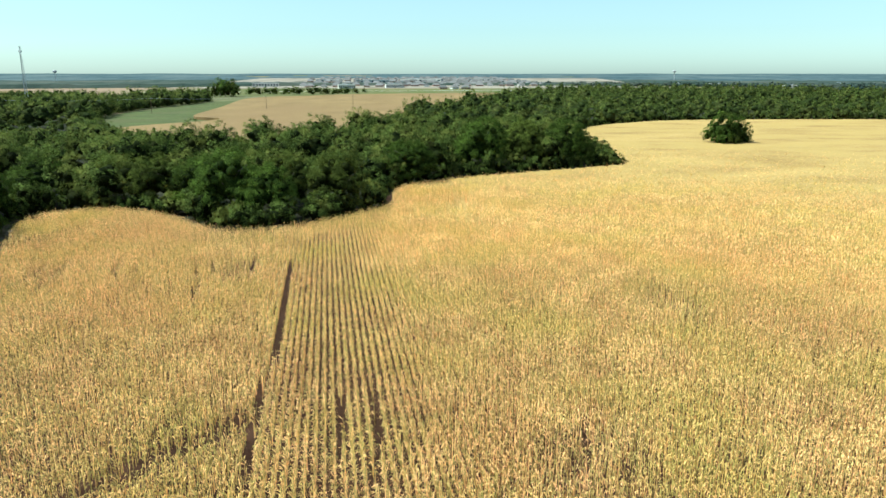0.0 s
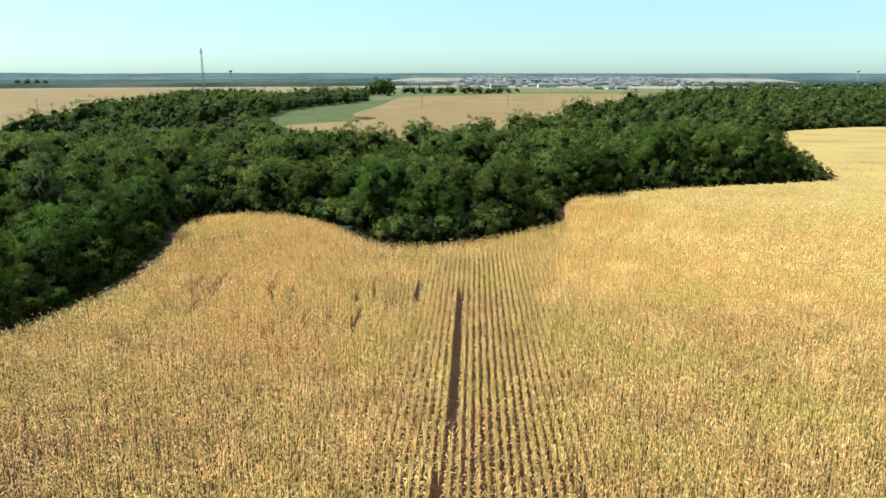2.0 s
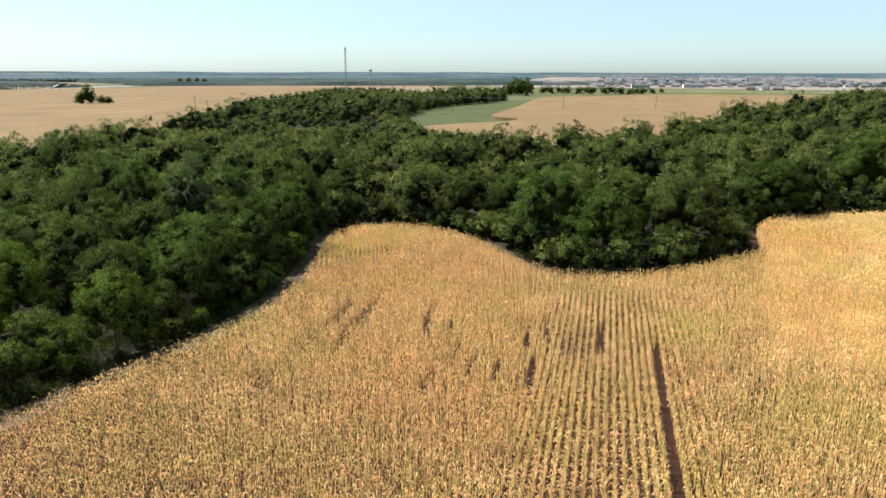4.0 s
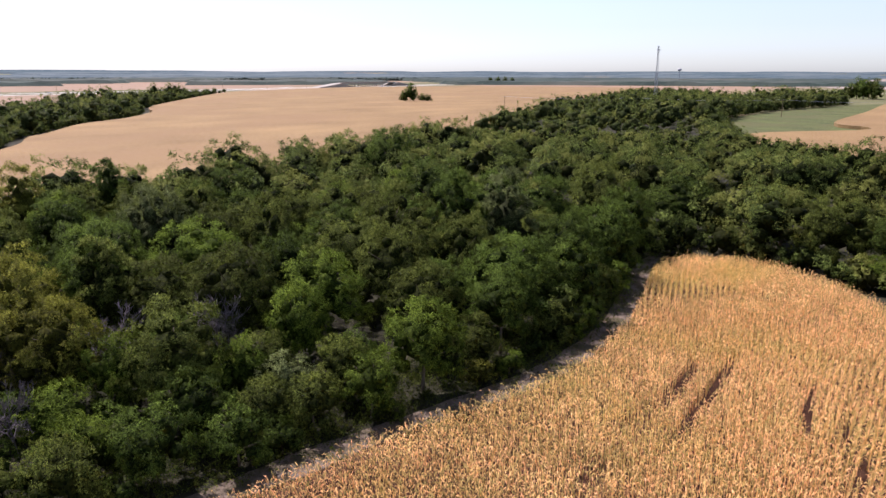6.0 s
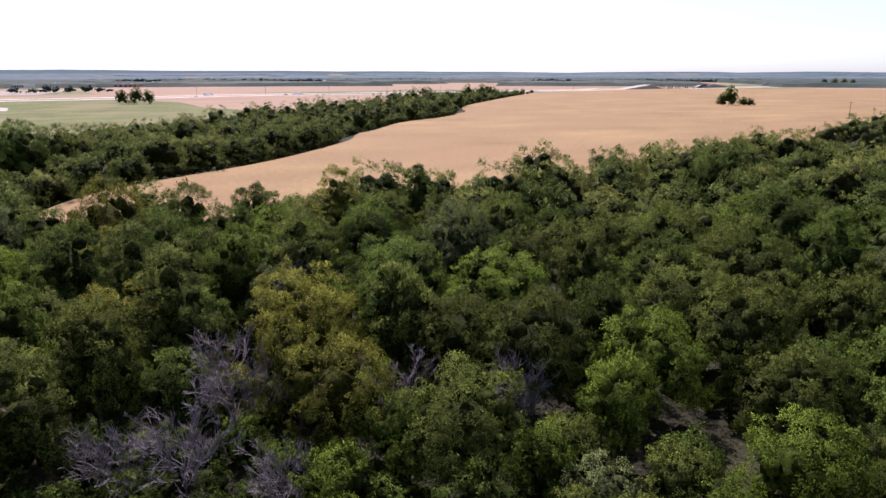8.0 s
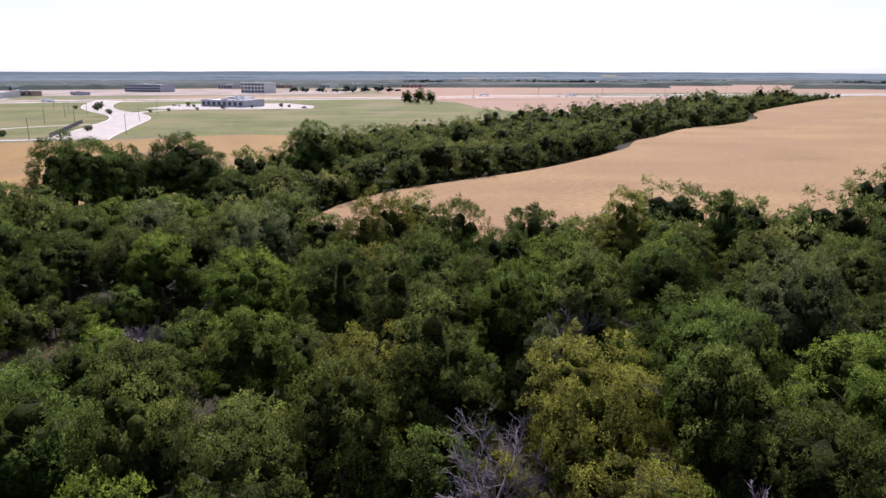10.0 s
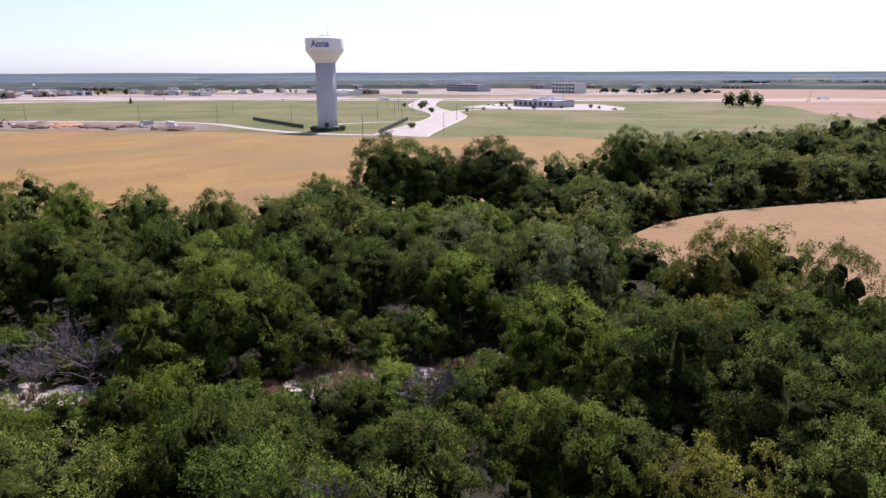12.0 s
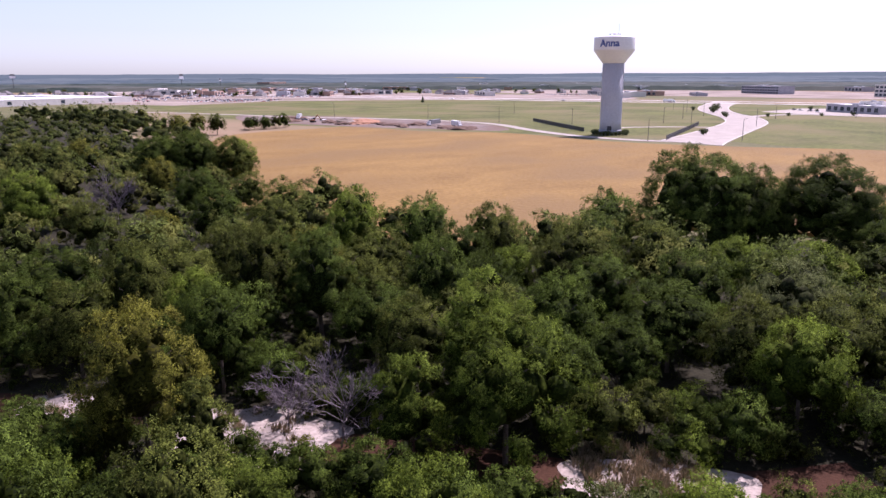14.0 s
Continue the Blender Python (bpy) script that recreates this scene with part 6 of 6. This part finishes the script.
sheet("graded_land", [(-1080, -1000), (-1120, -700), (-1180, -300), (-1230, -160), (-1500, -150), (-1600, -600), (-1400, -1100)], 0.1, M_LOT, "bare graded land beyond the highway", "ground")


def mound(x, y, r, h, mat, label):
    rng = random.Random(int(x * 7 + y))
    bm = bmesh.new()
    bmesh.ops.create_icosphere(bm, subdivisions=3, radius=1)
    for v in bm.verts:
        q = 1 + 0.28 * noise.noise(v.co * 2.3 + Vector((x, y, 0)))
        v.co = Vector((v.co.x * r * q * 1.5, v.co.y * r * q, max(-0.2, v.co.z) * h * q))
    me = mesh_from(bm, mat, "spoil_heap")
    ob = new("spoil_heap", me)
    ob.matrix_basis = pose(x, y, 0.1, 0, 0, rng.uniform(0, 180))
    tagged(ob, label, "heap", "heaps of the building site")


for x, y, r, h, m in ((-373, -388, 4, 2, 0), (-395, -392, 9, 3.0, 1), (-386, -384, 6, 2.2, 1), (-392, -367, 4, 1.8, 0), (-393, -358, 5, 1.6, 0), (-394, -350, 5, 1.5, 0), (-406, -346, 5, 2, 0), (-384, -400, 7, 3.5, 2), (-400, -296, 6, 2.2, 0), (-362, -440, 6, 2, 0), (-410, -330, 4, 1.5, 2), (-380, -470, 8, 2.5, 0), (-402, -312, 5, 1.8, 0), (-412, -300, 4, 1.6, 0), (-376, -410, 5, 2.4, 0), (-366, -455, 6, 2.4, 0), (-398, -402, 5, 2.2, 0), (-388, -340, 4, 1.7, 0)):
    mound(x, y, r, h, (M_EARTH, M_RUST, M_LOT)[m], ("dark brown", "rust-red", "pale grey")[m] + " heap of soil on the building site")
for k in range(9):
    a = rv.uniform(0, 1)
    vehicle(-368 - 55 * a + rv.uniform(-8, 8), -500 + 170 * a + rv.uniform(-20, 20), rv.uniform(0, 180), rv.choice((0, 1, 5)), rv.choice(("pickup", "car", "lorry")) if k else "lorry", "vehicle parked on the bare building site")


def excavator(x, y, turn):
    t = thing("excavator", pose(x, y, 0.15, 0, 0, turn), "dark excavator with a bent arm on the building site", "excavator")
    for s in (-1, 1):
        part("track", boxes((-2.0, s * 1.2 - 0.35, 0, 2.0, s * 1.2 + 0.35, 0.9), bevel=0.25), M_TYRE, t)
    part("body", boxes((-2.2, -1.4, 0.95, 1.4, 1.4, 2.2), bevel=0.15), M_RUST, t)
    part("cab", boxes((0.1, 0.2, 2.2, 1.6, 1.4, 3.4), bevel=0.1), M_GLASS, t)
    bm = tube(bmesh.new(), (1.3, -0.3, 1.8), (4.2, -0.3, 5.6), 0.4, 0.32, 6)
    part("boom", bm, M_RUST, t)
    part("arm", tube(bmesh.new(), (4.2, -0.3, 5.6), (6.6, -0.3, 2.6), 0.3, 0.22, 6), M_RUST, t)
    part("bucket", profile_bucket(), M_DARK, t)


def profile_bucket():
    bm = boxes((6.1, -0.9, 1.4, 7.2, 0.3, 2.7), bevel=0.2)
    return bm


excavator(-371, -424, 120)


# ---- the overpass ----
def overpass():
    t = thing("overpass", pose(-1255, 985, 0, 0, 0, 104), "pale concrete overpass with dark openings under it", "bridge")
    part("deck", boxes((-95, -8, 6.6, 95, 8, 8.0), bevel=0.1), M_CONCRETE, t)
    for s in (-1, 1):
        part("parapet", boxes((-95, s * 7.8 - 0.2, 8.0, 95, s * 7.8 + 0.2, 9.0)), M_CONCRETE, t)
        me = profile_mesh([(s * 95, 7.9), (s * 170, 0.0), (s * 60, 0.0)], 12, M_CONCRETE, "embankment")
        new("embankment", me).parent = t
    for k in range(-2, 3):
        for q in (-5, 0, 5):
            ob = part("pier", tube(bmesh.new(), (k * 24, q, 0), (k * 24, q, 6.6), 0.8, 0.8, 10), M_CONCRETE, t)


overpass()
strip("cross_road", smooth_line([(-1290, 820), (-1200, 700), (-1180, 560), (-1200, 300)], 15), 9, 0.2, M_ASPHALT, "pale slip road beside the highway", "road")


# ---- far belts of trees ----
def belt(name, runs, gap, tall, seed, label):
    rng = np.random.default_rng(seed)
    spots = []
    for (x0, y0), (x1, y1), deep in runs:
        n = int(math.hypot(x1 - x0, y1 - y0) / gap)
        for k in range(n):
            u = k / n
            for q in np.arange(0, deep, gap):
                a = rng.uniform(-0.5, 0.5, 2) * gap
                nx, ny = (y1 - y0), -(x1 - x0)
                m = math.hypot(nx, ny)
                spots.append((x0 + (x1 - x0) * u + nx / m * q + a[0], y0 + (y1 - y0) * u + ny / m * q + a[1], "wide"))
    far_wood(name, spots, gap, tall, 0, 8, 3.0, seed, (M_FAR_HAZE, M_FAR_HAZE), label)


belt("far_tree_belt", (((-2620, -150), (-2400, 900), 50), ((-2000, 1000), (-1850, 1750), 60), ((-1320, -250), (-1340, -60), 40), ((200, 1900), (1100, 1500), 120), ((700, 1300), (1800, 1700), 150)), 20, 1.05, 41, "long dark belts of far trees")


def far_forest(name, near, far, step, mat, label, kind, seed):
    """The uneven tops of wide woods far off, with clearings between them."""
    verts, faces, index = [], [], {}
    radii = [near * (far / near) ** (k / 34) for k in range(35)]
    turns = [radians(58 + step * k) for k in range(int(205 / step))]
    for i, r in enumerate(radii):
        for k, a in enumerate(turns):
            x, y = r * math.cos(a), r * math.sin(a)
            rise = max(0, (r - 2600) / 2200)
            land = rise * rise * 20
            wood = noise.noise((x / 420, y / 260, seed)) + 0.5 * noise.noise((x / 1300, y / 1300, seed + 3)) + (0.5 if a > radians(185) else 0.22)
            top = 8 + 3.5 * noise.noise((x / 35, y / 35, 9)) if wood > 0 and i and k and i < 34 and k < len(turns) - 1 else -4
            verts.append((x, y, land + top))
            if i and k:
                n = len(turns)
                b = i * n + k
                faces.append((b, b - n, b - n - 1, b - 1))
    tagged(new(name, mesh_of(name, verts, faces, mat)), label, "woodland", "", kind)


far_forest("far_woods", 1750, 2900, 0.5, M_FAR_HAZE, "wide dark woods with clearings far off", "stuff", 2.0)


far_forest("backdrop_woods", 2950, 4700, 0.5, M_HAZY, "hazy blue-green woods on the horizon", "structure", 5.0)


# ---- the town beyond the meadow ----
rt = random.Random(31)
for k in range(70):
    u, d = rt.uniform(0, 1), rt.uniform(0, 1)
    x, y = -330 - 900 * u + 250 * d, -1230 - 420 * d + 480 * u
    copy_thing(models[k % 3], pose(x, y, 0.05, 0, 0, rt.choice((15, 105, 60)) + rt.uniform(-6, 6)))
town_trees = []
for k in range(80):
    u, d = rt.uniform(0, 1), rt.uniform(0, 1)
    town_trees.append((-330 - 1000 * u + 200 * d, -1190 - 520 * d + 520 * u, "tree"))
joined("town_trees", town_trees, {"tree": [lumpy_crown(900 + k, 6.5 + 1.5 * k, 3.2 + 0.7 * k, 2, 90, 1.3) for k in range(4)]}, 8, (M_DISTANT, M_WOODS_LEAF), "dark green trees among the buildings of the town")
for k in range(95):
    u, d = rt.uniform(0, 1), rt.choice((0, 0.25, 0.5, 0.75, 1)) + rt.uniform(-0.02, 0.02)
    p = rt.choice((0, 0, 0, 1, 1, 2, 3, 4, 5))
    kind = rt.choice(("car", "car", "pickup"))
    vehicle(-415 - 330 * u - 40 * d, -925 - 330 * u - 130 * d, 47 + rt.choice((0, 90)) + rt.uniform(-4, 4), p, kind, PAINT_NAME[p] + " " + ("car" if kind == "car" else "pickup truck") + " in the wide car park of the shops")


def parked_cars():
    """The many cars of the far car parks, each a body and a cabin, in rows."""
    rng = np.random.default_rng(77)
    body = np.array([(x, y, z) for x, z in ((-2.2, 0.35), (-2.2, 0.95), (2.2, 0.85), (2.2, 0.35)) for y in (-0.9, 0.9)])
    cabin = np.array([(x, y, z) for x, z in ((-1.7, 0.9), (-1.0, 1.5), (0.4, 1.5), (1.2, 0.9)) for y in (-0.75, 0.75)])
    box = np.array([(0, 2, 3), (0, 3, 1), (2, 4, 5), (2, 5, 3), (4, 6, 7), (4, 7, 5), (0, 6, 4), (0, 4, 2), (1, 3, 5), (1, 5, 7)])
    vs, fs, kind, n = [], [], [], 0
    for cx, cy, rows, per in ((-470, -900, 6, 26), (-640, -1010, 5, 22), (-560, -1180, 6, 26), (-760, -1130, 4, 18), (-930, -900, 4, 20), (-1040, -760, 3, 24), (-880, -1350, 4, 18)):
        for i in range(rows):
            for j in range(per):
                if rng.random() < 0.62:
                    a = radians(47 + 180 * rng.integers(2)) + rng.normal(0, 0.03)
                    x, y = cx - 19 * i * 0.73 - 4.2 * j * 0.68 + rng.normal(0, 0.4), cy - 19 * i * 0.68 + 4.2 * j * 0.73 + rng.normal(0, 0.4)
                    paint = rng.choice((0, 0, 0, 1, 1, 2, 3))
                    for shape, m in ((body, paint), (cabin, 4)):
                        vs.append(np.stack([shape[:, 0] * math.cos(a) - shape[:, 1] * math.sin(a) + x, shape[:, 0] * math.sin(a) + shape[:, 1] * math.cos(a) + y, shape[:, 2] + 0.15], 1))
                        fs.append(box + n)
                        kind.append(np.full(len(box), m))
                        n += 8
    me = big_mesh("parked_cars", np.concatenate(vs), np.concatenate(fs), (PAINT[0], PAINT[1], PAINT[2], PAINT[3], M_GLASS), False, np.concatenate(kind))
    tagged(new("parked_cars", me), "rows of parked cars in the far car parks", "cars", "", "stuff")


sheet("town_ground", [(-352, -930), (-418, -802), (-584, -850), (-706, -762), (-850, -650), (-888, -520), (-1010, -560), (-1110, -664), (-1080, -1000), (-1180, -1600), (-880, -1900), (-540, -1700)], 0.085, M_LOT, "pale ground and car parks of the shopping district", "ground")
parked_cars()
for k in range(30):
    u, d = rt.uniform(0, 1), rt.uniform(0, 1)
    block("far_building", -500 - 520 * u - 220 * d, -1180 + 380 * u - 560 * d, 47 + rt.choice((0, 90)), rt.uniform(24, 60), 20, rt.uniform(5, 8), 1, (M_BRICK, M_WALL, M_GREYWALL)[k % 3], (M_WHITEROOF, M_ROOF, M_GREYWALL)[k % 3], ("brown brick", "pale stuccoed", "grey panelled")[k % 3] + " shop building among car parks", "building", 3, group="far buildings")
